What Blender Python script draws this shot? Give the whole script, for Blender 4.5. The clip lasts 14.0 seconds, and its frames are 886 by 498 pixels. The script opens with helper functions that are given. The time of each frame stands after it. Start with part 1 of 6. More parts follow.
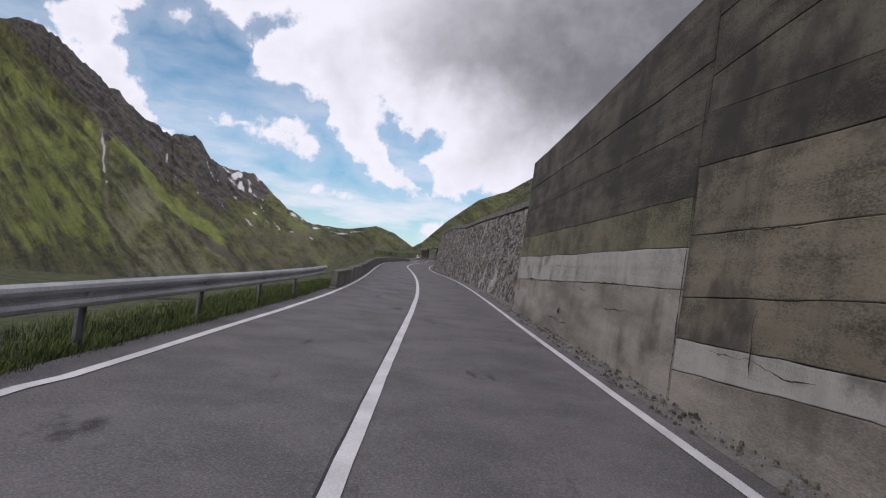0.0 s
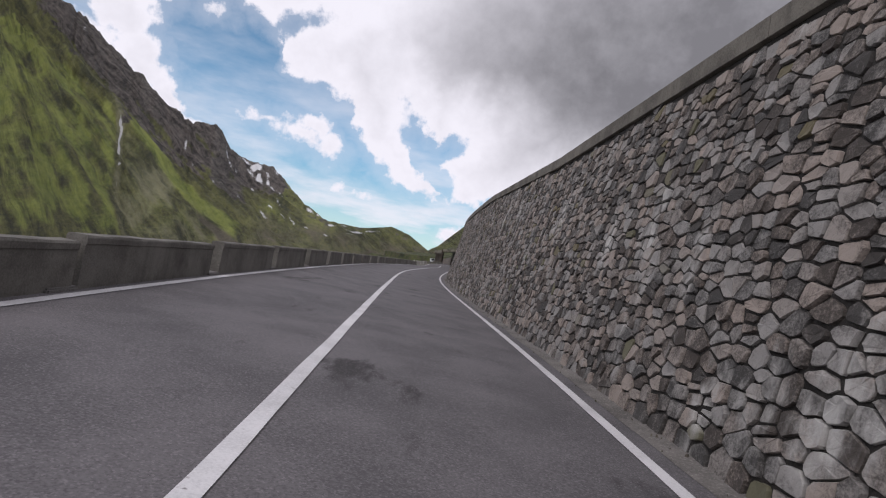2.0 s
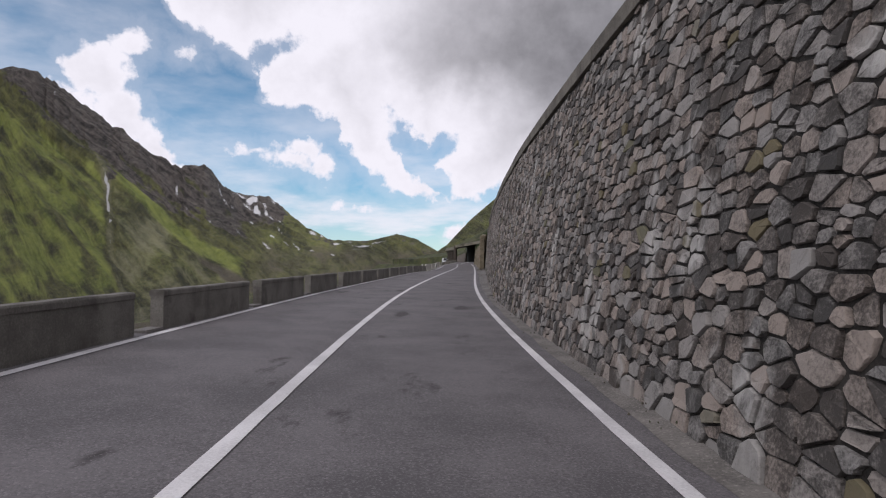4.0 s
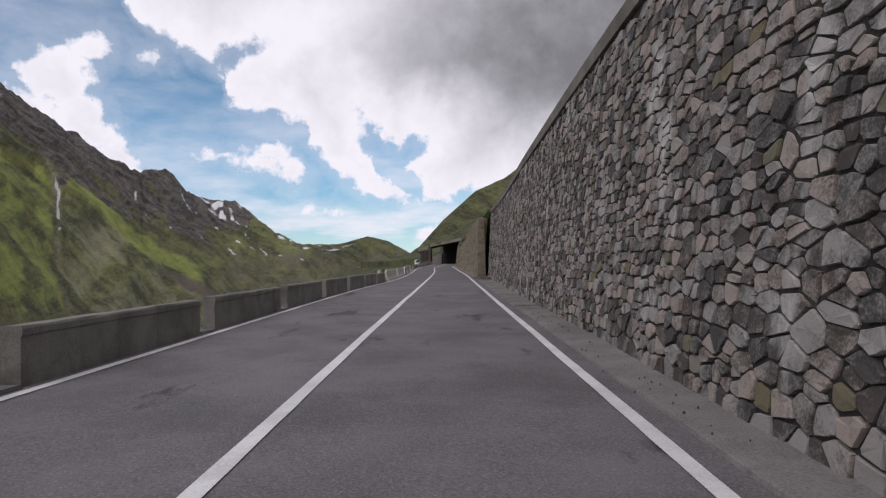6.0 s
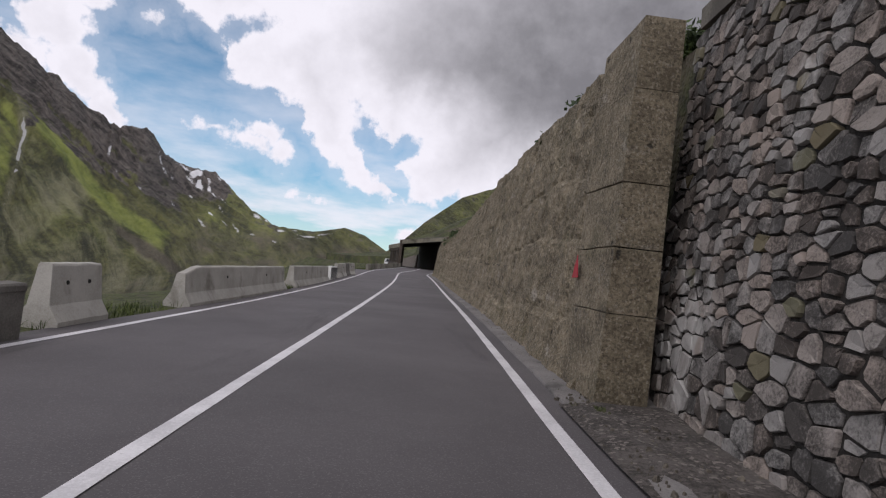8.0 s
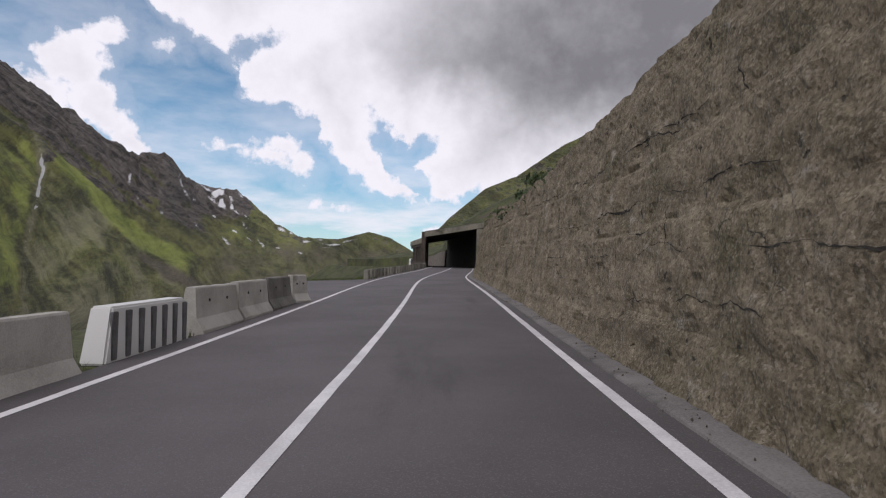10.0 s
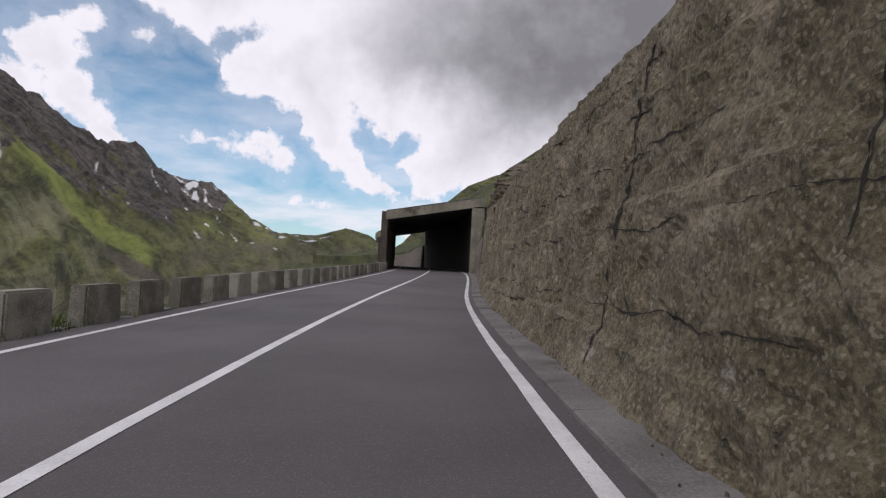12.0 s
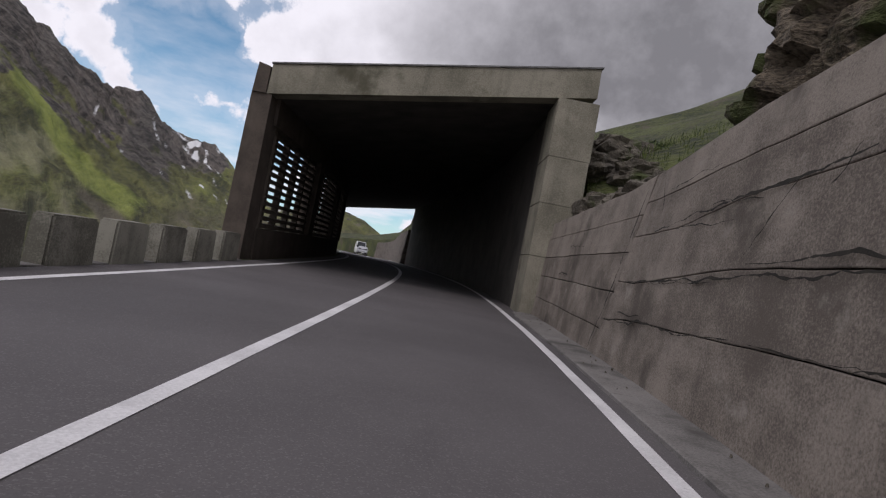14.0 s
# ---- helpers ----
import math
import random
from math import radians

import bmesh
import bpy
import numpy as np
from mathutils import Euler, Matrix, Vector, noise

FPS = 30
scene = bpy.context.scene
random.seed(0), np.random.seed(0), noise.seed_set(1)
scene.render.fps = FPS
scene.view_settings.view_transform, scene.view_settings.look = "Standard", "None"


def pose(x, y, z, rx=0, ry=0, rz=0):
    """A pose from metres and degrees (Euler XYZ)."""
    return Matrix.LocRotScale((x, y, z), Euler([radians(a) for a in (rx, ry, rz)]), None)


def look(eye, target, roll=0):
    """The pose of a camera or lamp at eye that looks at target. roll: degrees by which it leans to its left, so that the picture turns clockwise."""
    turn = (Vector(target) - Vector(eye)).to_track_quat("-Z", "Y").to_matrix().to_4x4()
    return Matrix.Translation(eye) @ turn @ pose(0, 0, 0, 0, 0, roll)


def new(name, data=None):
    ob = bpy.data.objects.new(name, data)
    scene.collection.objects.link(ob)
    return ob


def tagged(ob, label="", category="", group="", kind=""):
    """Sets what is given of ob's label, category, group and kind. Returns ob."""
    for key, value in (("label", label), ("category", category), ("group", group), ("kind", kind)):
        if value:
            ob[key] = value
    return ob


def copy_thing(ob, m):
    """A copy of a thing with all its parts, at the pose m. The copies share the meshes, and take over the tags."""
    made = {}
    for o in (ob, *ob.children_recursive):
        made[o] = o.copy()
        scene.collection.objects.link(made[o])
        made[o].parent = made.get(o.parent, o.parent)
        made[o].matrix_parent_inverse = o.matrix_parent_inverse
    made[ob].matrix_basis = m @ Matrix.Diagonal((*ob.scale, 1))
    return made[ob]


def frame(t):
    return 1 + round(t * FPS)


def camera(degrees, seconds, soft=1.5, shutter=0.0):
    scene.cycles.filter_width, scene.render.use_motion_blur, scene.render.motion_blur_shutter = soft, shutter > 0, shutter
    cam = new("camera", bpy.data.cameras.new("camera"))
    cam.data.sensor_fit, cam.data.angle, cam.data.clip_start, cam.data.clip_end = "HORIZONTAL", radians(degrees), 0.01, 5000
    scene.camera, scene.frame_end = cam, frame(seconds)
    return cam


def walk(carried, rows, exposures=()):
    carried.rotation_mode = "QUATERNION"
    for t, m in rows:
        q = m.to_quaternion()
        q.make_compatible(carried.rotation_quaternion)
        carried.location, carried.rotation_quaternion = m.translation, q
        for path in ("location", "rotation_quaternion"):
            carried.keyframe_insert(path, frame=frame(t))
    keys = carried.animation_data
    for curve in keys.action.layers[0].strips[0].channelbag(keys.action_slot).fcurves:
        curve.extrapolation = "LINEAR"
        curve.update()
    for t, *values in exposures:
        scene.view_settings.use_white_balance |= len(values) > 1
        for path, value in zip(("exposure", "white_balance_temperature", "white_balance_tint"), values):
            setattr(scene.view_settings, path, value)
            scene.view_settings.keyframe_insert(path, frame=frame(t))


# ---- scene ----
cam = camera(73.80, 14.0, soft=1.2, shutter=0.0)
PATH = [
    (0.0, look((0.424, 0.000, 1.417), (0.730, 19.994, 1.808), 6.95)),
    (0.5, look((0.487, 8.549, 1.409), (0.609, 28.545, 1.834), 3.55)),
    (1.0, look((0.420, 17.022, 1.264), (0.649, 37.007, 2.018), 3.55)),
    (1.5, look((0.492, 25.257, 1.232), (0.717, 45.250, 1.713), 7.81)),
    (2.0, look((0.492, 33.171, 1.335), (0.249, 53.163, 1.828), 10.66)),
    (2.5, look((0.350, 40.891, 1.398), (-0.339, 60.875, 1.817), 8.69)),
    (3.0, look((0.087, 48.229, 1.396), (-0.826, 68.204, 1.817), 5.03)),
    (5.3, look((-1.316, 79.221, 1.391), (-1.367, 99.216, 1.815), -2.08)),
    (5.5, look((-1.331, 82.449, 1.383), (-1.225, 102.443, 1.822), -1.75)),
    (6.0, look((-1.306, 90.841, 1.491), (-0.941, 110.832, 1.968), -1.16)),
    (6.5, look((-1.186, 99.310, 1.533), (-0.572, 119.294, 2.031), -0.96)),
    (7.0, look((-0.987, 107.951, 1.581), (-0.133, 127.925, 2.135), 0.10)),
    (7.5, look((-0.610, 116.544, 1.633), (0.454, 136.507, 2.240), 1.94)),
    (8.0, look((-0.257, 124.763, 1.666), (0.845, 144.721, 2.359), 7.14)),
    (8.2, look((-0.147, 127.879, 1.699), (0.844, 147.847, 2.241), 8.09)),
    (10.3, look((-0.038, 154.038, 1.828), (0.152, 174.030, 2.354), 0.65)),
    (10.5, look((0.043, 156.942, 1.953), (0.301, 176.931, 2.542), 0.13)),
    (11.0, look((0.343, 164.567, 1.937), (0.884, 184.555, 2.378), -1.68)),
    (11.5, look((0.609, 172.694, 1.874), (1.413, 192.674, 2.287), 0.61)),
    (12.0, look((0.845, 181.111, 1.915), (1.718, 201.086, 2.416), 2.78)),
    (12.5, look((1.293, 189.897, 1.969), (2.212, 209.868, 2.547), 1.66)),
    (13.0, look((1.714, 198.579, 1.982), (2.824, 218.539, 2.605), 1.31)),
    (13.5, look((2.100, 206.861, 2.058), (3.419, 226.811, 2.584), 5.01)),
    (14.0, look((2.398, 214.914, 2.093), (3.422, 234.883, 2.546), 11.17)),
]
walk(cam, PATH, [(0.0, 0.0, 6200, 17), (2.5, 0.0, 6300, 17), (14.0, 0.0, 6320, 17)])


# ---- the line of the road: x and height of its centre, every 10 m and 20 m of its length ----
ROAD_X = (0.0, 0.0, 0.0, -0.0, 0.0, -0.0, 0.017, -0.184, -0.672, -1.281, -1.883, -2.422, -2.731, -2.711, -2.484, -2.214, -1.94, -1.708, -1.479,
          -1.274, -1.095, -1.04, -1.081, -0.891, -0.361, 0.534, 1.359, 1.925, 2.1, 1.55, 0.25, -1.3, -2.3, -2.9, -3.4, -4.0, -4.9, -6.2, -8.2, -11.0,
          -14.6, -18.6, -23.0, -27.6, -32.4)
ROAD_Z = (-0.1, -0.1, -0.0, -0.055, 0.19, 0.178, 0.191, 0.287, 0.351, 0.367, 0.455, 0.72, 0.818, 1.138, 1.302, 1.293, 1.136, 0.896, 0.619, 0.328,
          0.13, -0.07, -0.27)
ROAD_BANK = (0.01, 0.01, 0.0169, 0.007, -0.0264, -0.0445, -0.0295, -0.0084, 0.004, 0.055, 0.0325, 0.0383, 0.0076, 0.0096, -0.0142, -0.0117, -0.0024,
          0.0005, 0.0004, -0.0, 0.0, 0.0, 0.0)


def bend(values, gap):
    """Second derivatives of a natural cubic spline."""
    n = len(values)
    a, r = np.eye(n), np.zeros((n, n))
    for i in range(1, n - 1):
        a[i, i - 1:i + 2] = gap / 6, 2 * gap / 3, gap / 6
        r[i, i - 1:i + 2] = 1 / gap, -2 / gap, 1 / gap
    return np.linalg.solve(a, r @ np.array(values))


BEND_X, BEND_Z, BEND_BANK = bend(ROAD_X, 10.0), bend(ROAD_Z, 20.0), bend(ROAD_BANK, 20.0)


def spline(values, bends, gap, s):
    q = min(max((s + 40.0) / gap, 0.0), len(values) - 1.001)
    i = int(q)
    b = q - i
    a = 1 - b
    v = a * values[i] + b * values[i + 1] + ((a**3 - a) * bends[i] + (b**3 - b) * bends[i + 1]) * gap * gap / 6
    k = (values[i + 1] - values[i]) / gap + (-(3 * a * a - 1) * bends[i] + (3 * b * b - 1) * bends[i + 1]) * gap / 6
    return v, k


def on_road(s, d, h=0.0):
    """The place s metres along the road, d to the right of its centre line and h above it."""
    x, k = spline(ROAD_X, BEND_X, 10.0, s)
    z, _ = spline(ROAD_Z, BEND_Z, 20.0, s)
    z += spline(ROAD_BANK, BEND_BANK, 20.0, s)[0] * min(max(d, -3.6), 3.6)
    n = math.sqrt(1 + k * k)
    extra = max(0.0, s - 399.9) + min(0.0, s + 40)
    return Vector((x + d / n + k * extra, min(max(s, -40.0), 399.9) - d * k / n + extra, z + h))


def road_pose(s, d, h=0.0, turn=0.0):
    """A pose whose y axis runs along the road."""
    _, k = spline(ROAD_X, BEND_X, 10.0, s)
    return Matrix.Translation(on_road(s, d, h)) @ Matrix.Rotation(-math.atan(k) + radians(turn), 4, "Z")


def steps(pairs, s):
    """Straight lines between (s, value) pairs."""
    if s <= pairs[0][0]:
        return pairs[0][1]
    for (a, va), (b, vb) in zip(pairs, pairs[1:]):
        if s <= b:
            return va + (vb - va) * (s - a) / (b - a)
    return pairs[-1][1]


def ease(a, b, x):
    u = min(max((x - a) / (b - a), 0.0), 1.0)
    return u * u * (3 - 2 * u)


# ---- world and light ----
SUN_TURN, SUN_RISE = 215.0, 52.0


def build_world():
    world = bpy.data.worlds.new("sky")
    scene.world = world
    world.use_nodes = True
    nt = world.node_tree
    nodes, link = nt.nodes, nt.links.new
    nodes.clear()

    def math_node(op, a, b=None, clamp=False):
        n = nodes.new("ShaderNodeMath")
        n.operation, n.use_clamp = op, clamp
        for slot, v in enumerate((a, b)):
            if v is None:
                continue
            if isinstance(v, (int, float)):
                n.inputs[slot].default_value = v
            else:
                link(v, n.inputs[slot])
        return n.outputs[0]

    def ramp(v, lo, hi):
        n = nodes.new("ShaderNodeMapRange")
        n.interpolation_type = "SMOOTHSTEP"
        link(v, n.inputs[0])
        n.inputs[1].default_value, n.inputs[2].default_value = lo, hi
        return n.outputs[0]

    def noise_at(vec, scale, detail, rough):
        n = nodes.new("ShaderNodeTexNoise")
        n.inputs["Scale"].default_value, n.inputs["Detail"].default_value, n.inputs["Roughness"].default_value = scale, detail, rough
        link(vec, n.inputs["Vector"])
        return n.outputs["Fac"]

    sky = nodes.new("ShaderNodeTexSky")
    sky.sky_type, sky.sun_disc = "NISHITA", False
    sky.sun_elevation, sky.sun_rotation = radians(SUN_RISE), radians(SUN_TURN)
    sky.altitude, sky.air_density, sky.dust_density, sky.ozone_density = 2000, 0.9, 0.25, 1.0
    coord = nodes.new("ShaderNodeTexCoord")
    split = nodes.new("ShaderNodeSeparateXYZ")
    link(coord.outputs["Generated"], split.inputs[0])
    dx, dy, dz = split.outputs
    az = math_node("MULTIPLY", math_node("ARCTAN2", dx, dy), 57.2958)
    el = math_node("MULTIPLY", math_node("ARCSINE", dz), 57.2958)
    # clouds lie on a flat layer overhead: a place on it for the high wisps
    flat = nodes.new("ShaderNodeCombineXYZ")
    up = math_node("ADD", math_node("MAXIMUM", dz, 0.0), 0.16)
    link(math_node("DIVIDE", dx, up), flat.inputs[0])
    link(math_node("DIVIDE", dy, up), flat.inputs[1])
    link(math_node("MULTIPLY", dz, 3.0), flat.inputs[2])
    wisps = noise_at(flat.outputs[0], 1.5, 7.0, 0.55)

    def shake(scale, detail, by):
        n = nodes.new("ShaderNodeTexNoise")
        n.inputs["Scale"].default_value, n.inputs["Detail"].default_value, n.inputs["Roughness"].default_value = scale, detail, 0.6
        link(coord.outputs["Generated"], n.inputs["Vector"])
        rgb = nodes.new("ShaderNodeSeparateColor")
        link(n.outputs["Color"], rgb.inputs[0])
        return [math_node("MULTIPLY", math_node("SUBTRACT", rgb.outputs[k], 0.5), by) for k in (0, 1)]

    # outlines billow: bearings and heights are shaken at two sizes
    wide, small = shake(9.0, 3.0, 4.2), shake(34.0, 6.0, 2.4)
    az_b = math_node("ADD", az, math_node("ADD", wide[0], small[0]))
    el_b = math_node("ADD", el, math_node("ADD", wide[1], small[1]))
    billow = noise_at(coord.outputs["Generated"], 26.0, 8.0, 0.62)

    def blob(a, e, wa, we, lean=0.0, sharp=True):
        """How many degrees inside a slanting oval."""
        u = math_node("SUBTRACT", az_b if sharp else az, a)
        v = math_node("SUBTRACT", el_b if sharp else el, e)
        if lean:
            v = math_node("SUBTRACT", v, math_node("MULTIPLY", u, lean))
        u, v = math_node("DIVIDE", u, wa), math_node("DIVIDE", v, we)
        r = math_node("SQRT", math_node("ADD", math_node("MULTIPLY", u, u), math_node("MULTIPLY", v, v)))
        return math_node("MULTIPLY", math_node("SUBTRACT", 1.0, r), min(wa, we) if sharp else 1.0)

    # the great bank hangs over a stepped edge that comes down towards the road's end
    edge = nodes.new("ShaderNodeValToRGB")
    stops = edge.color_ramp.elements
    for n, (a, e) in enumerate(BANK_EDGE):
        stop = stops[n] if n < 2 else stops.new((a + 40) / 60)
        stop.position = (a + 40) / 60
        stop.color = (e / 30, e / 30, e / 30, 1)
    link(math_node("DIVIDE", math_node("ADD", az_b, 40.0), 60.0, True), edge.inputs[0])
    bank = math_node("SUBTRACT", el_b, math_node("MULTIPLY", edge.outputs[0], 30.0))
    for b in BANK_HOLES:
        bank = math_node("MINIMUM", bank, math_node("MULTIPLY", blob(*b), -1.0))
    heaps = [blob(*b) for b in CLOUD_HEAPS]
    heap = heaps[0]
    for b in heaps[1:]:
        heap = math_node("MAXIMUM", heap, b)
    behind = math_node("MULTIPLY", math_node("SUBTRACT", ramp(math_node("ABSOLUTE", az), 42.0, 75.0), 0.45), 6.0)
    cover = math_node("MAXIMUM", math_node("MAXIMUM", bank, heap), behind)
    dense = math_node("ADD", cover, math_node("MULTIPLY", math_node("SUBTRACT", billow, 0.5), 3.0))
    mask = ramp(dense, -0.25, 0.85)
    fringe = math_node("MULTIPLY", ramp(dense, -2.6, 0.2), 0.30)
    low = ramp(el, 13.0, 2.5)
    veil = math_node("MULTIPLY", ramp(wisps, 0.33, 0.70), math_node("ADD", 0.48, math_node("MULTIPLY", low, 0.35)))
    haze = math_node("MULTIPLY", ramp(el, 7.5, 0.5), 0.32)
    mask = math_node("MAXIMUM", math_node("MAXIMUM", mask, haze), math_node("MAXIMUM", veil, fringe), True)
    # thick parts are grey underneath, rims are bright
    heavy = ramp(blob(22, 24, 34, 17, 0.15, False), -0.05, 0.66)
    soft = noise_at(coord.outputs["Generated"], 5.0, 5.0, 0.55)
    thick = ramp(math_node("ADD", bank, math_node("MULTIPLY", math_node("SUBTRACT", soft, 0.5), 9.0)), 0.3, 8.0)
    grey = math_node("MULTIPLY", thick, math_node("ADD", 0.34, math_node("MULTIPLY", heavy, 0.62)))
    grey = math_node("ADD", grey, math_node("MULTIPLY", math_node("SUBTRACT", soft, 0.5), math_node("MULTIPLY", thick, -0.55)))
    under = math_node("MULTIPLY", ramp(heap, 0.4, 1.8), 0.10)
    grey = math_node("ADD", math_node("ADD", grey, under), math_node("MULTIPLY", math_node("SUBTRACT", billow, 0.5), -0.30))
    tone = math_node("SUBTRACT", 1.0, grey, True)
    cloud = nodes.new("ShaderNodeMix")
    cloud.data_type = "RGBA"
    link(tone, cloud.inputs[0])
    cloud.inputs[6].default_value, cloud.inputs[7].default_value = (0.215, 0.214, 0.222, 1), (0.90, 0.893, 0.917, 1)
    level = nodes.new("ShaderNodeVectorMath")
    level.operation = "MULTIPLY"
    link(sky.outputs[0], level.inputs[0])
    level.inputs[1].default_value = SKY_LEVEL
    # the valley's air is dim close over the ridges
    dim = nodes.new("ShaderNodeVectorMath")
    dim.operation = "SCALE"
    link(level.outputs[0], dim.inputs[0])
    link(math_node("ADD", 0.70, math_node("MULTIPLY", ramp(el, 0.0, 12.0), 0.30)), dim.inputs[3])
    both = nodes.new("ShaderNodeMix")
    both.data_type = "RGBA"
    link(mask, both.inputs[0])
    link(dim.outputs[0], both.inputs[6])
    link(cloud.outputs[2], both.inputs[7])
    shade = nodes.new("ShaderNodeBackground")
    shade.inputs[1].default_value = 1.0
    link(both.outputs[2], shade.inputs[0])
    out = nodes.new("ShaderNodeOutputWorld")
    link(shade.outputs[0], out.inputs[0])


SKY_LEVEL = (0.084, 0.123, 0.116)
# bearing and height in degrees along the bank's lower edge; ovals as bearing, height, half width, half height, lean
BANK_EDGE = ((-29.0, 28.0), (-27.5, 21.6), (-26.2, 20.2), (-24.7, 19.7), (-21.9, 19.1), (-19.8, 17.9), (-19.1, 15.6), (-17.7, 14.1), (-15.6, 14.6), (-12.6, 12.8), (-11.3, 11.0), (-8.9, 8.6), (-6.3, 6.8),
             (-4.7, 5.7), (-1.4, 5.3), (1.3, 5.6), (4.6, 6.2), (8.5, 7.5), (19.0, 9.0))
BANK_HOLES = ((-3.3, 9.2, 2.3, 1.5, -1.15), (-2.0, 10.6, 1.2, 0.9, 0.3), (-18.0, 19.2, 1.0, 0.4, 0.4))
CLOUD_HEAPS = ((-30.4, 18.2, 2.0, 1.3, 0.0), (-32.0, 15.6, 2.5, 2.6, -0.2), (-30.0, 12.7, 2.6, 2.5, -0.5), (-27.6, 10.4, 2.3, 1.9, -0.6), (-35.0, 12.6, 3.4, 2.6, 0.0), (-25.8, 8.8, 1.5, 0.9, -0.4),
               (-25.5, 18.3, 1.3, 0.95, 0.1), (-19.0, 9.8, 2.8, 0.8, 0.0), (-15.2, 10.0, 2.1, 1.4, -0.1), (-13.4, 8.6, 1.9, 1.4, -0.2), (-16.2, 9.1, 2.8, 1.1, -0.05), (-0.1, 2.9, 1.7, 1.2, 0.0), (-10.0, 5.2, 2.6, 0.5, 0.0))
build_world()
sun = new("sun", bpy.data.lights.new("sun", "SUN"))
sun.data.energy, sun.data.angle, sun.data.color = 0.9, radians(22), (1.0, 0.96, 0.9)
a_turn, a_rise = radians(SUN_TURN), radians(SUN_RISE)
sun.matrix_world = look((math.sin(a_turn) * math.cos(a_rise) * 300, math.cos(a_turn) * math.cos(a_rise) * 300, math.sin(a_rise) * 300), (0, 0, 0))


# ---- materials ----
def surface(name, dark, light, scale=3.0, grain=60.0, rough=0.85, bump=0.25, depth=0.02, stain=None, stain_scale=0.6, stain_cut=(0.55, 0.7), streaks=0.0,
            piece=0.0, island=0.0, third=None, third_cut=(0.55, 0.75), third_scale=1.0, metal=0.0, speckle=0.0, stretch=(1, 1, 1), fine_part=0.7, stain_stretch=(1, 1, 1), chip=90.0, boards=0.0, tints=None, patches=()):
    """A mottled surface: two colours mixed by coarse and fine noise, grain in colour and relief, optional stains, streaks and change from piece to piece."""
    m = bpy.data.materials.new(name)
    m.use_nodes = True
    nt = m.node_tree
    nodes, link = nt.nodes, nt.links.new
    bsdf = nodes["Principled BSDF"]
    geo = nodes.new("ShaderNodeNewGeometry")
    mapping = nodes.new("ShaderNodeMapping")
    mapping.inputs["Scale"].default_value = stretch
    link(geo.outputs["Position"], mapping.inputs[0])
    place = mapping.outputs[0]

    def noise_fac(s, detail=6.0, r=0.6, vec=None):
        n = nodes.new("ShaderNodeTexNoise")
        n.inputs["Scale"].default_value, n.inputs["Detail"].default_value, n.inputs["Roughness"].default_value = s, detail, r
        link(vec or place, n.inputs["Vector"])
        return n.outputs["Fac"]

    def calc(op, a, b, clamp=False):
        n = nodes.new("ShaderNodeMath")
        n.operation, n.use_clamp = op, clamp
        for slot, v in enumerate((a, b)):
            if isinstance(v, (int, float)):
                n.inputs[slot].default_value = v
            else:
                link(v, n.inputs[slot])
        return n.outputs[0]

    def between(v, lo, hi):
        n = nodes.new("ShaderNodeMapRange")
        n.interpolation_type = "SMOOTHSTEP"
        link(v, n.inputs[0])
        n.inputs[1].default_value, n.inputs[2].default_value = lo, hi
        return n.outputs[0]

    def mix(f, a, b):
        n = nodes.new("ShaderNodeMix")
        n.data_type = "RGBA"
        link(f, n.inputs[0])
        for slot, v in ((6, a), (7, b)):
            if isinstance(v, tuple):
                n.inputs[slot].default_value = (*v, 1)
            else:
                link(v, n.inputs[slot])
        return n.outputs[2]

    coarse, fine = noise_fac(scale), noise_fac(grain, 3.0, 0.7)
    f = calc("ADD", coarse, calc("MULTIPLY", calc("SUBTRACT", fine, 0.5), fine_part))
    if boards:
        grainy = nodes.new("ShaderNodeMapping")
        grainy.inputs["Scale"].default_value = (0.22, 0.22, 7.5)
        link(geo.outputs["Position"], grainy.inputs[0])
        f = calc("ADD", f, calc("MULTIPLY", calc("SUBTRACT", noise_fac(1.0, 4.0, 0.6, grainy.outputs[0]), 0.5), boards))
    if piece:
        info = nodes.new("ShaderNodeObjectInfo")
        f = calc("ADD", f, calc("MULTIPLY", calc("SUBTRACT", info.outputs["Random"], 0.5), piece))
    if island:
        f = calc("ADD", f, calc("MULTIPLY", calc("SUBTRACT", geo.outputs["Random Per Island"], 0.5), island))
    col = mix(between(f, 0.25, 0.75), dark, light)
    if third:
        which = geo.outputs["Random Per Island"] if island else noise_fac(third_scale, 5.0, 0.6)
        if piece and tints:
            which = nodes.new("ShaderNodeObjectInfo").outputs["Random"]
        col = mix(between(which, *third_cut), col, third)
    if tints:
        seed = geo.outputs["Random Per Island"] if island else nodes.new("ShaderNodeObjectInfo").outputs["Random"]
        shade = mix(between(calc("FRACT", calc("MULTIPLY", seed, 37.3), 0.0), 0.1, 0.9), *tints)
        both = nodes.new("ShaderNodeMix")
        both.data_type, both.blend_type = "RGBA", "MULTIPLY"
        both.inputs[0].default_value = 1.0
        link(col, both.inputs[6])
        link(shade, both.inputs[7])
        col = both.outputs[2]
    if streaks:
        drip = nodes.new("ShaderNodeMapping")
        drip.inputs["Scale"].default_value = (2.2, 2.2, 0.16)
        link(geo.outputs["Position"], drip.inputs[0])
        runs = between(noise_fac(1.0, 6.0, 0.65, drip.outputs[0]), 0.5, 0.78)
        col = mix(calc("MULTIPLY", runs, streaks), col, tuple(c * 0.35 for c in dark))
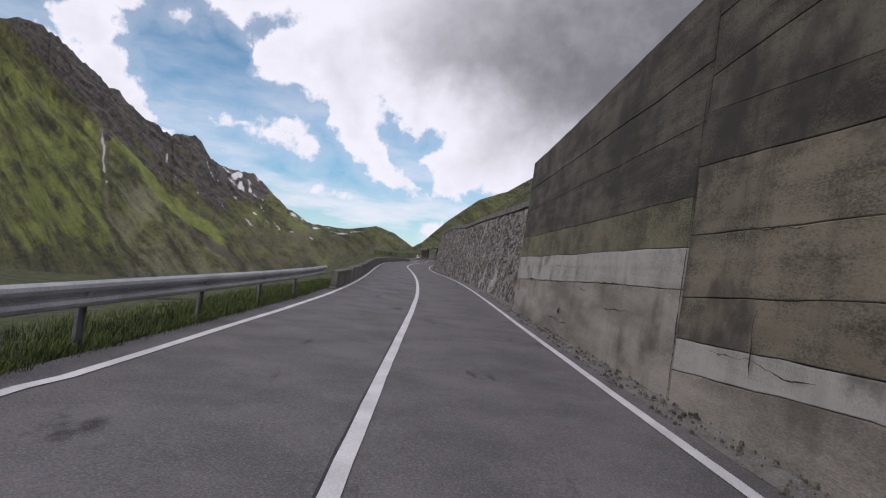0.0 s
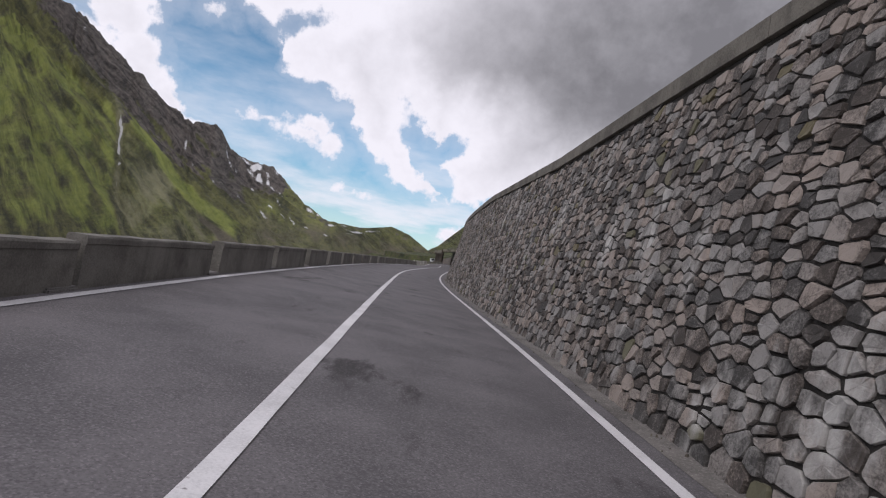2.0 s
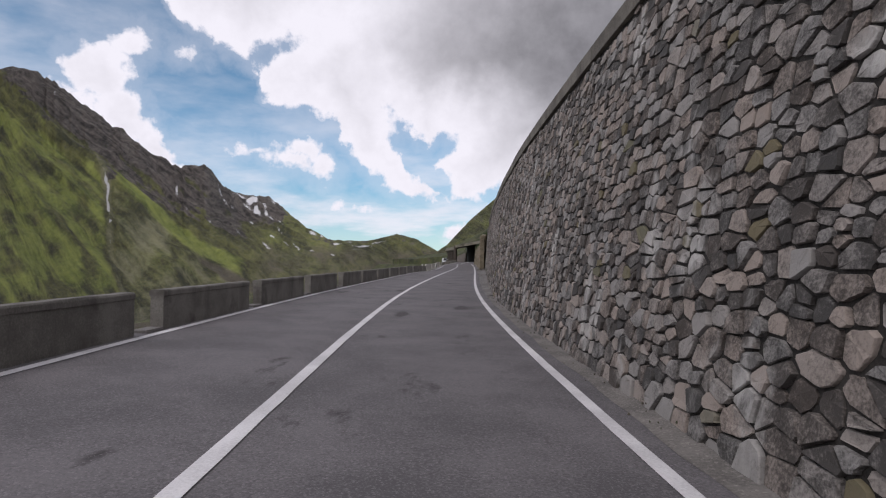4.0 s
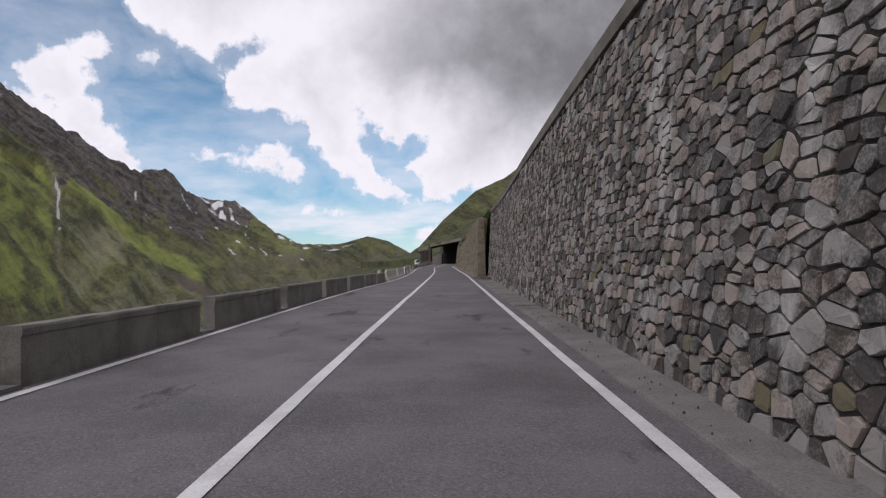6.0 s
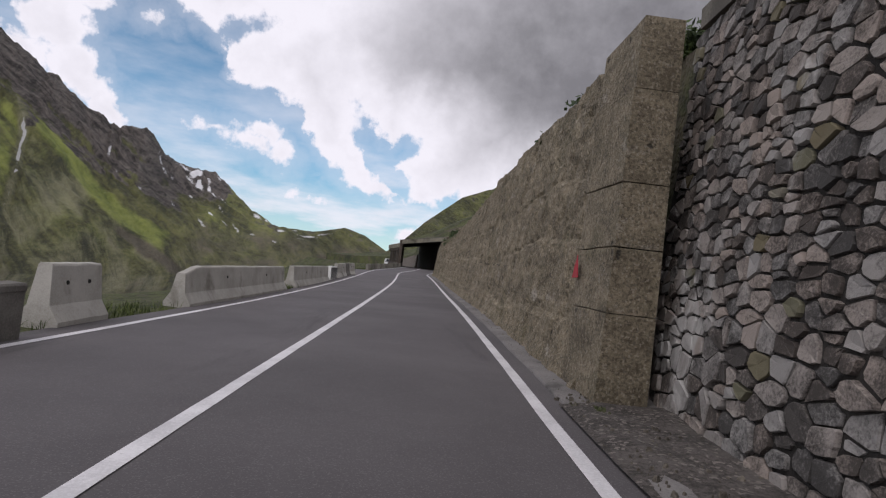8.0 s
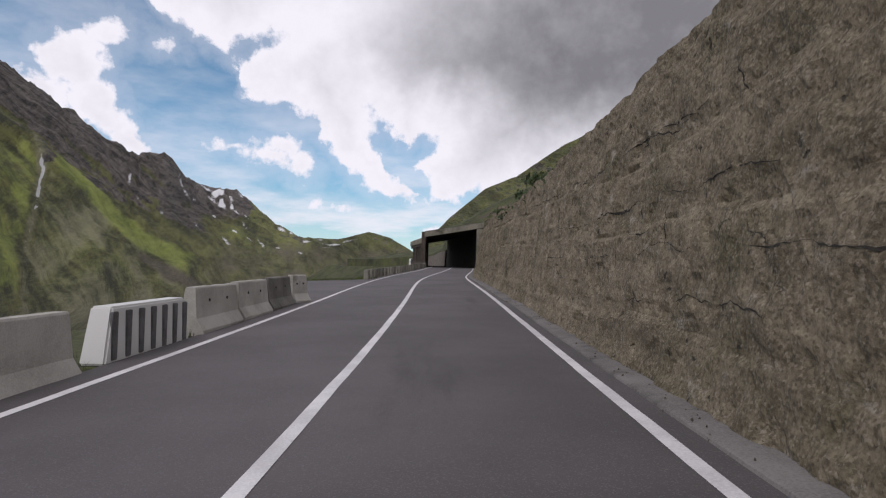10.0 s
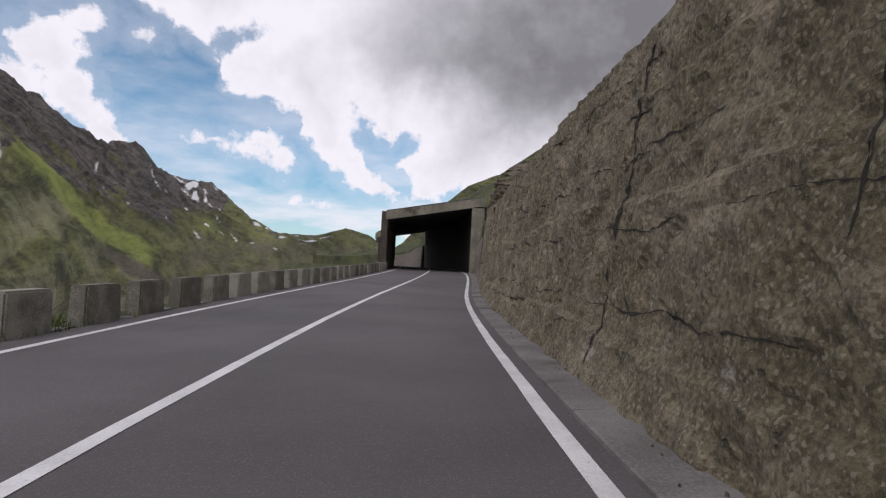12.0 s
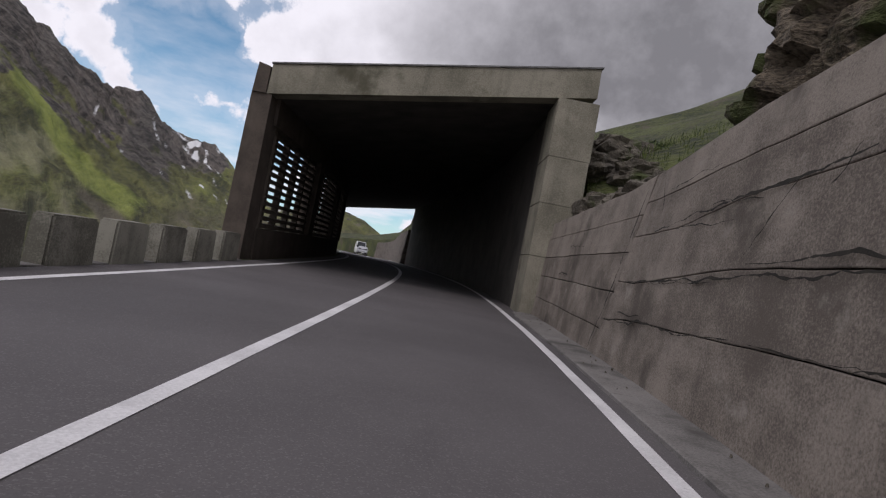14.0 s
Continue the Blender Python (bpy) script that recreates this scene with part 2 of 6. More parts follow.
    if stain:
        smear = nodes.new("ShaderNodeMapping")
        smear.inputs["Scale"].default_value = stain_stretch
        link(geo.outputs["Position"], smear.inputs[0])
        wet = between(noise_fac(stain_scale, 7.0, 0.62, smear.outputs[0]), *stain_cut)
        col = mix(wet, col, stain)
    for x, y, z, reach in patches:
        away = nodes.new("ShaderNodeVectorMath")
        away.operation = "DISTANCE"
        link(geo.outputs["Position"], away.inputs[0])
        away.inputs[1].default_value = (x, y, z)
        crust = calc("SUBTRACT", calc("MULTIPLY", noise_fac(3.0, 8.0, 0.68), 1.9), calc("DIVIDE", away.outputs["Value"], reach))
        col = mix(calc("MULTIPLY", between(crust, 0.04, 0.44), 0.82), col, mix(between(fine, 0.35, 0.65), (0.25, 0.235, 0.215), (0.56, 0.54, 0.51)))
    if speckle:
        cells = nodes.new("ShaderNodeTexVoronoi")
        cells.inputs["Scale"].default_value = chip
        link(geo.outputs["Position"], cells.inputs["Vector"])
        chips = nodes.new("ShaderNodeSeparateColor")
        link(cells.outputs["Color"], chips.inputs[0])
        lit = calc("MULTIPLY", between(chips.outputs[0], 0.80, 0.97), speckle)
        col = mix(lit, col, tuple(min(1.0, c * 3.2) for c in light))
    height = calc("ADD", calc("MULTIPLY", coarse, 0.6), calc("MULTIPLY", fine, 0.5))
    link(col, bsdf.inputs["Base Color"])
    bsdf.inputs["Metallic"].default_value = metal
    link(calc("ADD", rough - 0.08, calc("MULTIPLY", fine, 0.16), True), bsdf.inputs["Roughness"])
    relief = nodes.new("ShaderNodeBump")
    relief.inputs["Strength"].default_value, relief.inputs["Distance"].default_value = bump, depth
    link(height, relief.inputs["Height"])
    link(relief.outputs[0], bsdf.inputs["Normal"])
    return m


def plain(name, colour, rough=0.5, metal=0.0):
    m = bpy.data.materials.new(name)
    m.use_nodes = True
    b = m.node_tree.nodes["Principled BSDF"]
    b.inputs["Base Color"].default_value, b.inputs["Roughness"].default_value, b.inputs["Metallic"].default_value = (*colour, 1), rough, metal
    return m


ASPHALT = surface("worn_asphalt", (0.074, 0.069, 0.073), (0.146, 0.136, 0.142), 0.8, 48, 0.86, 0.35, 0.006, stain=(0.034, 0.030, 0.031), stain_scale=0.9, stain_cut=(0.60, 0.68), stain_stretch=(1.3, 0.45, 1), speckle=0.17, chip=88.0, fine_part=1.3)
ASPHALT_NEW = surface("smooth_asphalt", (0.062, 0.056, 0.058), (0.103, 0.094, 0.097), 0.35, 80, 0.82, 0.2, 0.004, stain=(0.045, 0.041, 0.043), stain_scale=0.5, stain_cut=(0.60, 0.74), stain_stretch=(1.5, 0.2, 1), speckle=0.16, chip=110.0)
PAINT = surface("road_paint", (0.50, 0.49, 0.50), (0.72, 0.71, 0.72), 1.5, 50, 0.7, 0.2, 0.003, stain=(0.22, 0.21, 0.21), stain_scale=11.0, stain_cut=(0.64, 0.76))
SEAM = surface("tar", (0.016, 0.015, 0.016), (0.045, 0.042, 0.043), 4.0, 40, 0.8)
GUTTER = surface("gutter_concrete", (0.105, 0.098, 0.094), (0.205, 0.194, 0.186), 1.2, 50, 0.9, 0.3, 0.008, stain=(0.06, 0.056, 0.052), stain_scale=0.9, fine_part=1.0)
LIME = ((3.65, 29.3, 0.85, 0.75), (3.60, 29.9, 0.35, 0.62), (3.47, 32.4, 0.8, 0.55), (3.42, 33.2, 0.4, 0.45), (3.55, 34.5, 1.9, 0.42))
STONE = surface("grey_rubble_stone", (0.052, 0.047, 0.043), (0.282, 0.260, 0.240), 5.0, 45, 0.88, 0.6, 0.015, stain=(0.43, 0.42, 0.40), stain_scale=1.1, stain_cut=(0.57, 0.70),
                island=0.52, third=(0.135, 0.124, 0.078), third_cut=(0.970, 0.978), stain_stretch=(1, 1, 0.5), fine_part=0.8, tints=((0.95, 0.99, 1.02), (1.08, 0.995, 0.94)), patches=LIME)
STONE_ONE = surface("grey_rubble_stone_single", (0.052, 0.047, 0.043), (0.282, 0.260, 0.240), 5.0, 45, 0.88, 0.6, 0.015, stain=(0.43, 0.42, 0.40), stain_scale=1.1, stain_cut=(0.57, 0.70),
                piece=0.52, third=(0.135, 0.124, 0.078), third_cut=(0.970, 0.978), stain_stretch=(1, 1, 0.5), fine_part=0.8, tints=((0.94, 0.995, 1.03), (1.06, 0.995, 0.93)))
# near-black, with the shade between stones and lifts put into its colour
SHADED_MORTAR = surface("shaded_joint_mortar", (0.010, 0.009, 0.008), (0.042, 0.038, 0.034), 1.6, 40, 0.95, 0.6, 0.02, patches=LIME)
COPING = surface("weathered_coping", (0.09, 0.082, 0.07), (0.21, 0.195, 0.165), 1.5, 40, 0.92, 0.4, 0.015, streaks=0.5)
BOARD = surface("old_board_concrete", (0.046, 0.040, 0.027), (0.204, 0.178, 0.126), 0.9, 30, 0.92, 0.3, 0.015, stain=(0.046, 0.038, 0.032), stain_scale=0.5, stain_cut=(0.50, 0.66), streaks=0.5, piece=0.22,
                stretch=(0.8, 0.8, 2.0), fine_part=0.9, boards=0.4, third=(0.16, 0.135, 0.095), third_cut=(0.52, 0.72), third_scale=1.3)
BOARD_DARK = surface("dark_weathered_concrete", (0.028, 0.025, 0.018), (0.124, 0.110, 0.080), 0.9, 30, 0.93, 0.3, 0.015, stain=(0.032, 0.027, 0.022), stain_scale=0.5, stain_cut=(0.50, 0.66), streaks=0.5, piece=0.22,
                     stretch=(0.8, 0.8, 2.0), fine_part=0.9, boards=0.4, third=(0.105, 0.085, 0.062), third_cut=(0.52, 0.72), third_scale=1.3)
FRESH = surface("pale_concrete", (0.200, 0.183, 0.160), (0.375, 0.352, 0.318), 1.1, 40, 0.9, 0.2, 0.01, stain=(0.14, 0.13, 0.11), stain_scale=0.9, stain_cut=(0.54, 0.68), streaks=0.3, piece=0.3, fine_part=0.8, boards=0.5)
CAST = surface("grey_cast_concrete", (0.100, 0.083, 0.070), (0.265, 0.230, 0.198), 1.4, 50, 0.92, 0.6, 0.015, stain=(0.066, 0.055, 0.046), stain_scale=0.8, stain_cut=(0.52, 0.70), streaks=0.35, piece=0.2, fine_part=0.9, boards=0.18, third=(0.29, 0.265, 0.235), third_cut=(0.60, 0.78), third_scale=2.2)
PARAPET = surface("dark_parapet_concrete", (0.10, 0.093, 0.082), (0.20, 0.19, 0.17), 1.4, 40, 0.93, 0.35, 0.012, streaks=0.45, stain=(0.075, 0.068, 0.06), stain_scale=0.8)
JERSEY = surface("pale_barrier_concrete", (0.30, 0.29, 0.255), (0.44, 0.425, 0.385), 1.5, 45, 0.9, 0.25, 0.01, streaks=0.3, stain=(0.20, 0.19, 0.16), stain_scale=1.0)
BLOCK = surface("mossy_block_concrete", (0.105, 0.100, 0.080), (0.26, 0.25, 0.21), 2.5, 40, 0.93, 0.45, 0.015, streaks=0.4, piece=0.3)
GALLERY = surface("stained_gallery_concrete", (0.135, 0.126, 0.095), (0.290, 0.270, 0.215), 0.9, 35, 0.92, 0.35, 0.015, streaks=0.45, stain=(0.08, 0.075, 0.05), stain_scale=0.6)
# darker concrete for the gallery's roof slab and rear wall
DARK_CONCRETE = surface("dark_gallery_concrete", (0.036, 0.032, 0.029), (0.078, 0.070, 0.062), 1.2, 35, 0.93, 0.3, 0.01, streaks=0.3)
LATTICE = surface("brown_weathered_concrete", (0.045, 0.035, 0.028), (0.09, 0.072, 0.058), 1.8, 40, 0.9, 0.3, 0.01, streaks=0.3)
STEEL = surface("galvanised_steel", (0.30, 0.31, 0.325), (0.48, 0.49, 0.505), 1.3, 30, 0.5, 0.08, 0.003, metal=0.55, stain=(0.20, 0.19, 0.18), stain_scale=1.2, stain_cut=(0.62, 0.8))
POST = surface("dull_steel_post", (0.10, 0.10, 0.10), (0.19, 0.19, 0.19), 4, 40, 0.6, 0.1, 0.003, metal=0.4)
GRASS = surface("green_grass", (0.018, 0.032, 0.006), (0.110, 0.142, 0.032), 1.2, 8, 0.9, 0.2, 0.02, island=0.6)
HILL = surface("hillside_turf", (0.014, 0.019, 0.006), (0.080, 0.092, 0.026), 0.22, 3.2, 0.95, 1.0, 0.35, stain=(0.072, 0.060, 0.042), stain_scale=0.3, stain_cut=(0.52, 0.66), fine_part=1.1)
DIRT = surface("gritty_dirt", (0.090, 0.083, 0.077), (0.195, 0.182, 0.168), 1.8, 40, 0.95, 0.5, 0.015, speckle=0.15, chip=60.0)
SOIL = surface("dark_stony_soil", (0.030, 0.026, 0.023), (0.105, 0.093, 0.084), 3.0, 30, 0.96, 1.0, 0.04, speckle=0.4, chip=34.0, fine_part=1.1)
ROCK = surface("brown_rock", (0.04, 0.034, 0.026), (0.17, 0.15, 0.12), 1.5, 16, 0.93, 1.0, 0.12, stain=(0.06, 0.075, 0.025), stain_scale=0.7, stain_cut=(0.56, 0.66))
LEAF = surface("shrub_leaf", (0.018, 0.034, 0.010), (0.055, 0.085, 0.022), 3, 20, 0.8, 0.1, 0.01, island=0.6)
TWIG = surface("twig_bark", (0.05, 0.04, 0.03), (0.1, 0.08, 0.06), 8, 40, 0.9)
RED = surface("red_spray_paint", (0.30, 0.02, 0.03), (0.42, 0.03, 0.04), 8, 60, 0.7, 0.2, 0.003)
VOID = plain("pipe_inside", (0.012, 0.011, 0.010), 0.95)


def rough_material():
    """Old poured concrete: pale and brown patches, moss that thickens along the road, thin cracks, pits and a coarse broken relief."""
    m = bpy.data.materials.new("rough_old_concrete")
    m.use_nodes = True
    nt = m.node_tree
    nodes, link = nt.nodes, nt.links.new
    bsdf = nodes["Principled BSDF"]
    spot = nodes.new("ShaderNodeNewGeometry").outputs["Position"]

    def calc(op, a, b, clamp=False):
        n = nodes.new("ShaderNodeMath")
        n.operation, n.use_clamp = op, clamp
        for slot, v in enumerate((a, b)):
            if isinstance(v, (int, float)):
                n.inputs[slot].default_value = v
            else:
                link(v, n.inputs[slot])
        return n.outputs[0]

    def scaled(x, y, z, shift=0.0):
        n = nodes.new("ShaderNodeMapping")
        n.inputs["Scale"].default_value, n.inputs["Location"].default_value = (x, y, z), (shift, shift, shift)
        link(spot, n.inputs[0])
        return n.outputs[0]

    def noise_fac(vec, scale, detail, rough):
        n = nodes.new("ShaderNodeTexNoise")
        n.inputs["Scale"].default_value, n.inputs["Detail"].default_value, n.inputs["Roughness"].default_value = scale, detail, rough
        link(vec, n.inputs["Vector"])
        return n

    def between(v, lo, hi):
        n = nodes.new("ShaderNodeMapRange")
        n.interpolation_type = "SMOOTHSTEP"
        link(v, n.inputs[0])
        n.inputs[1].default_value, n.inputs[2].default_value = lo, hi
        return n.outputs[0]

    def mix(f, a, b):
        n = nodes.new("ShaderNodeMix")
        n.data_type = "RGBA"
        link(f, n.inputs[0])
        for slot, v in ((6, a), (7, b)):
            if isinstance(v, tuple):
                n.inputs[slot].default_value = (*v, 1)
            else:
                link(v, n.inputs[slot])
        return n.outputs[2]

    middle = noise_fac(scaled(1, 1, 1.5), 1.6, 9.0, 0.70).outputs["Fac"]
    fine = noise_fac(scaled(1, 1, 1), 19.0, 6.0, 0.74).outputs["Fac"]
    strata = noise_fac(scaled(0.16, 0.16, 2.4), 1.3, 6.0, 0.65).outputs["Fac"]
    tone = calc("ADD", calc("MULTIPLY", middle, 0.40), calc("ADD", calc("MULTIPLY", fine, 0.48), calc("MULTIPLY", strata, 0.20)))
    col = mix(between(tone, 0.42, 0.68), (0.086, 0.070, 0.044), (0.300, 0.254, 0.176))
    along_road = nodes.new("ShaderNodeSeparateXYZ")
    link(spot, along_road.inputs[0])
    damp = calc("MULTIPLY", between(along_road.outputs[1], 168.0, 186.0), 0.09)
    moss = noise_fac(scaled(1, 1, 1.3, 7.0), 0.7, 8.0, 0.68).outputs["Fac"]
    col = mix(calc("MULTIPLY", between(calc("ADD", moss, damp), 0.50, 0.70), 0.80), col, mix(between(fine, 0.35, 0.65), (0.045, 0.041, 0.018), (0.150, 0.128, 0.072)))
    lime = noise_fac(scaled(1, 1, 1.7, 31.0), 1.5, 9.0, 0.72).outputs["Fac"]
    col = mix(calc("MULTIPLY", between(lime, 0.58, 0.68), 0.75), col, (0.375, 0.345, 0.290))
    drips = noise_fac(scaled(2.6, 2.6, 0.22, 3.0), 1.0, 6.0, 0.65).outputs["Fac"]
    col = mix(calc("MULTIPLY", between(drips, 0.58, 0.76), 0.30), col, (0.040, 0.034, 0.024))
    # chips of gravel in the mix, pale and dark
    chips = nodes.new("ShaderNodeTexVoronoi")
    chips.inputs["Scale"].default_value = 46.0
    link(spot, chips.inputs["Vector"])
    shade = nodes.new("ShaderNodeSeparateColor")
    link(chips.outputs["Color"], shade.inputs[0])
    col = mix(calc("MULTIPLY", between(shade.outputs[0], 0.78, 0.95), 0.34), col, (0.40, 0.36, 0.29))
    col = mix(calc("MULTIPLY", between(shade.outputs[1], 0.72, 0.92), 0.50), col, (0.045, 0.037, 0.024))
    # thin cracks along the borders of warped cells, only here and there
    warp = nodes.new("ShaderNodeMix")
    warp.data_type = "VECTOR"
    warp.inputs[0].default_value = 0.35
    link(scaled(1, 1, 1), warp.inputs[4])
    link(noise_fac(scaled(1, 1, 1), 2.2, 5.0, 0.65).outputs["Color"], warp.inputs[5])
    cells = nodes.new("ShaderNodeTexVoronoi")
    cells.feature = "DISTANCE_TO_EDGE"
    cells.inputs["Scale"].default_value = 1.5
    link(warp.outputs[1], cells.inputs["Vector"])
    where = between(noise_fac(scaled(1, 1, 1, 17.0), 0.9, 4.0, 0.6).outputs["Fac"], 0.58, 0.66)
    split = calc("MULTIPLY", between(cells.outputs["Distance"], 0.012, 0.002), where)
    pits = nodes.new("ShaderNodeTexVoronoi")
    pits.inputs["Scale"].default_value = 8.0
    link(warp.outputs[1], pits.inputs["Vector"])
    which = nodes.new("ShaderNodeSeparateColor")
    link(pits.outputs["Color"], which.inputs[0])
    hollow = calc("MULTIPLY", between(pits.outputs["Distance"], 0.26, 0.12), between(which.outputs[0], 0.80, 0.86))
    dark = calc("MAXIMUM", split, hollow)
    col = mix(calc("MULTIPLY", dark, 0.85), col, (0.022, 0.019, 0.014))
    link(col, bsdf.inputs["Base Color"])
    bsdf.inputs["Roughness"].default_value = 0.94
    relief = nodes.new("ShaderNodeBump")
    relief.inputs["Strength"].default_value, relief.inputs["Distance"].default_value = 0.9, 0.05
    height = calc("ADD", calc("MULTIPLY", middle, 0.30), calc("ADD", calc("MULTIPLY", fine, 0.60), calc("MULTIPLY", strata, 0.12)))
    link(calc("SUBTRACT", height, calc("MULTIPLY", dark, 0.5)), relief.inputs["Height"])
    link(relief.outputs[0], bsdf.inputs["Normal"])
    return m


ROUGH = rough_material()


def mountain_material():
    """Turf, sunlit grass with the sun put into its colour, scree, crag and snow, laid out by the mesh's own layers and
    broken up along the fall lines.
    """
    m = bpy.data.materials.new("mountain_turf")
    m.use_nodes = True
    nt = m.node_tree
    nodes, link = nt.nodes, nt.links.new
    bsdf = nodes["Principled BSDF"]

    def layer(name):
        n = nodes.new("ShaderNodeAttribute")
        n.attribute_name = name
        return n.outputs["Fac"]

    def calc(op, a, b, clamp=False):
        n = nodes.new("ShaderNodeMath")
        n.operation, n.use_clamp = op, clamp
        for slot, v in enumerate((a, b)):
            if isinstance(v, (int, float)):
                n.inputs[slot].default_value = v
            else:
                link(v, n.inputs[slot])
        return n.outputs[0]

    def place(x, y, kx, ky, z=0.0):
        n = nodes.new("ShaderNodeCombineXYZ")
        link(calc("MULTIPLY", x, kx), n.inputs[0])
        link(calc("MULTIPLY", y, ky), n.inputs[1])
        n.inputs[2].default_value = z
        return n.outputs[0]

    def noise_fac(vec, scale=1.0, detail=7.0, rough=0.62):
        n = nodes.new("ShaderNodeTexNoise")
        n.inputs["Scale"].default_value, n.inputs["Detail"].default_value, n.inputs["Roughness"].default_value = scale, detail, rough
        link(vec, n.inputs["Vector"])
        return n.outputs["Fac"]

    def between(v, lo, hi):
        n = nodes.new("ShaderNodeMapRange")
        n.interpolation_type = "SMOOTHSTEP"
        link(v, n.inputs[0])
        n.inputs[1].default_value, n.inputs[2].default_value = lo, hi
        return n.outputs[0]

    def mix(f, a, b):
        n = nodes.new("ShaderNodeMix")
        n.data_type = "RGBA"
        link(f, n.inputs[0])
        for slot, v in ((6, a), (7, b)):
            if isinstance(v, tuple):
                n.inputs[slot].default_value = (*v, 1)
            else:
                link(v, n.inputs[slot])
        return n.outputs[2]

    across, down, bearing, rise = layer("across"), layer("down"), layer("bearing"), layer("rise")
    runs = noise_fac(place(across, down, 0.34, 0.30))
    veins = noise_fac(place(across, down, 0.85, 0.55, 5.0), 1.0, 6.0, 0.7)
    mottle = noise_fac(place(bearing, rise, 1.0, 1.3, 9.0), 0.8, 8.0, 0.62)
    tufts = noise_fac(place(bearing, rise, 1.0, 1.4, 3.0), 3.2, 8.0, 0.74)

    def cut(value, lo, hi, by_runs, by_mottle):
        f = calc("ADD", value, calc("MULTIPLY", calc("SUBTRACT", runs, 0.5), by_runs))
        return between(calc("ADD", f, calc("MULTIPLY", calc("SUBTRACT", mottle, 0.5), by_mottle)), lo, hi)

    grain = calc("ADD", calc("MULTIPLY", tufts, 0.40), calc("MULTIPLY", runs, 0.60))
    turf = mix(between(grain, 0.38, 0.62), (0.029, 0.033, 0.012), (0.148, 0.150, 0.048))
    # patches of sunlight on the grass, painted as a brighter yellow-green
    lit_meadow = mix(between(grain, 0.30, 0.70), (0.100, 0.135, 0.024), (0.310, 0.350, 0.080))
    gravel = mix(between(grain, 0.32, 0.68), (0.098, 0.102, 0.050), (0.280, 0.270, 0.165))
    earth = mix(between(grain, 0.32, 0.68), (0.048, 0.042, 0.026), (0.155, 0.135, 0.092))
    stone = mix(between(calc("ADD", calc("MULTIPLY", veins, 0.6), calc("MULTIPLY", tufts, 0.4)), 0.38, 0.64), (0.014, 0.012, 0.011), (0.165, 0.143, 0.126))
    col = mix(cut(layer("sunlit"), 0.28, 0.86, 1.0, 1.0), turf, lit_meadow)
    col = mix(calc("MULTIPLY", cut(layer("scree"), 0.35, 0.80, 1.0, 0.8), 0.85), col, gravel)
    col = mix(cut(layer("earth"), 0.35, 0.75, 0.8, 0.6), col, earth)
    col = mix(cut(layer("rocky"), 0.36, 0.60, 1.2, 1.4), col, stone)
    snow = calc("ADD", layer("snowy"), calc("MULTIPLY", calc("SUBTRACT", tufts, 0.5), 0.35))
    col = mix(between(snow, 0.0, 0.10), col, (0.80, 0.81, 0.83))
    col = mix(calc("MULTIPLY", between(calc("ADD", layer("fall"), calc("SUBTRACT", tufts, 0.5)), 0.45, 0.75), 0.9), col, (0.62, 0.62, 0.62))
    link(col, bsdf.inputs["Base Color"])
    bsdf.inputs["Roughness"].default_value = 0.97
    relief = nodes.new("ShaderNodeBump")
    relief.inputs["Strength"].default_value, relief.inputs["Distance"].default_value = 1.0, 26.0
    link(calc("ADD", calc("MULTIPLY", veins, 0.5), calc("ADD", runs, calc("MULTIPLY", tufts, 0.15))), relief.inputs["Height"])
    link(relief.outputs[0], bsdf.inputs["Normal"])
    return m


MOUNTAIN = mountain_material()


# ---- mesh helpers ----
def mesh_object(name, verts, faces, material, parent=None, label="", smooth=False):
    me = bpy.data.meshes.new(name)
    me.from_pydata([tuple(v) for v in verts], [], faces)
    me.materials.append(material)
    if smooth:
        me.polygons.foreach_set("use_smooth", [True] * len(me.polygons))
    me.update()
    ob = new(name, me)
    if parent:
        ob.parent = parent
    if label:
        ob["label"] = label
    return ob


def part(name, bm, material, parent=None, label="", smooth=False):
    """Links a bmesh as one mesh object under a thing or a part."""
    me = bpy.data.meshes.new(name)
    bmesh.ops.recalc_face_normals(bm, faces=bm.faces)
    bm.to_mesh(me)
    bm.free()
    me.materials.append(material)
    if smooth:
        me.polygons.foreach_set("use_smooth", [True] * len(me.polygons))
    ob = new(name, me)
    if parent:
        ob.parent = parent
    if label:
        ob["label"] = label
    return ob


def group_empty(name, m=None):
    ob = new(name)
    ob.empty_display_size = 0.2
    if m is not None:
        ob.matrix_world = m
    return ob


def structure(ob, label, category):
    return tagged(ob, label, category, kind="structure")


def sheet(name, s0, s1, step, profile, material, parent=None, smooth=True):
    """A surface along the road; profile(s) gives its (d, h) points from right to left."""
    n = max(1, round((s1 - s0) / step))
    verts, faces, w = [], [], 0
    for i in range(n + 1):
        s = s0 + (s1 - s0) * i / n
        row = profile(s)
        w = len(row)
        verts += [on_road(s, d, h) for d, h in row]
    for i in range(n):
        for j in range(w - 1):
            a = i * w + j
            faces.append((a, a + 1, a + w + 1, a + w))
    ob = mesh_object(name, verts, faces, material, parent, smooth=smooth)
    return ob


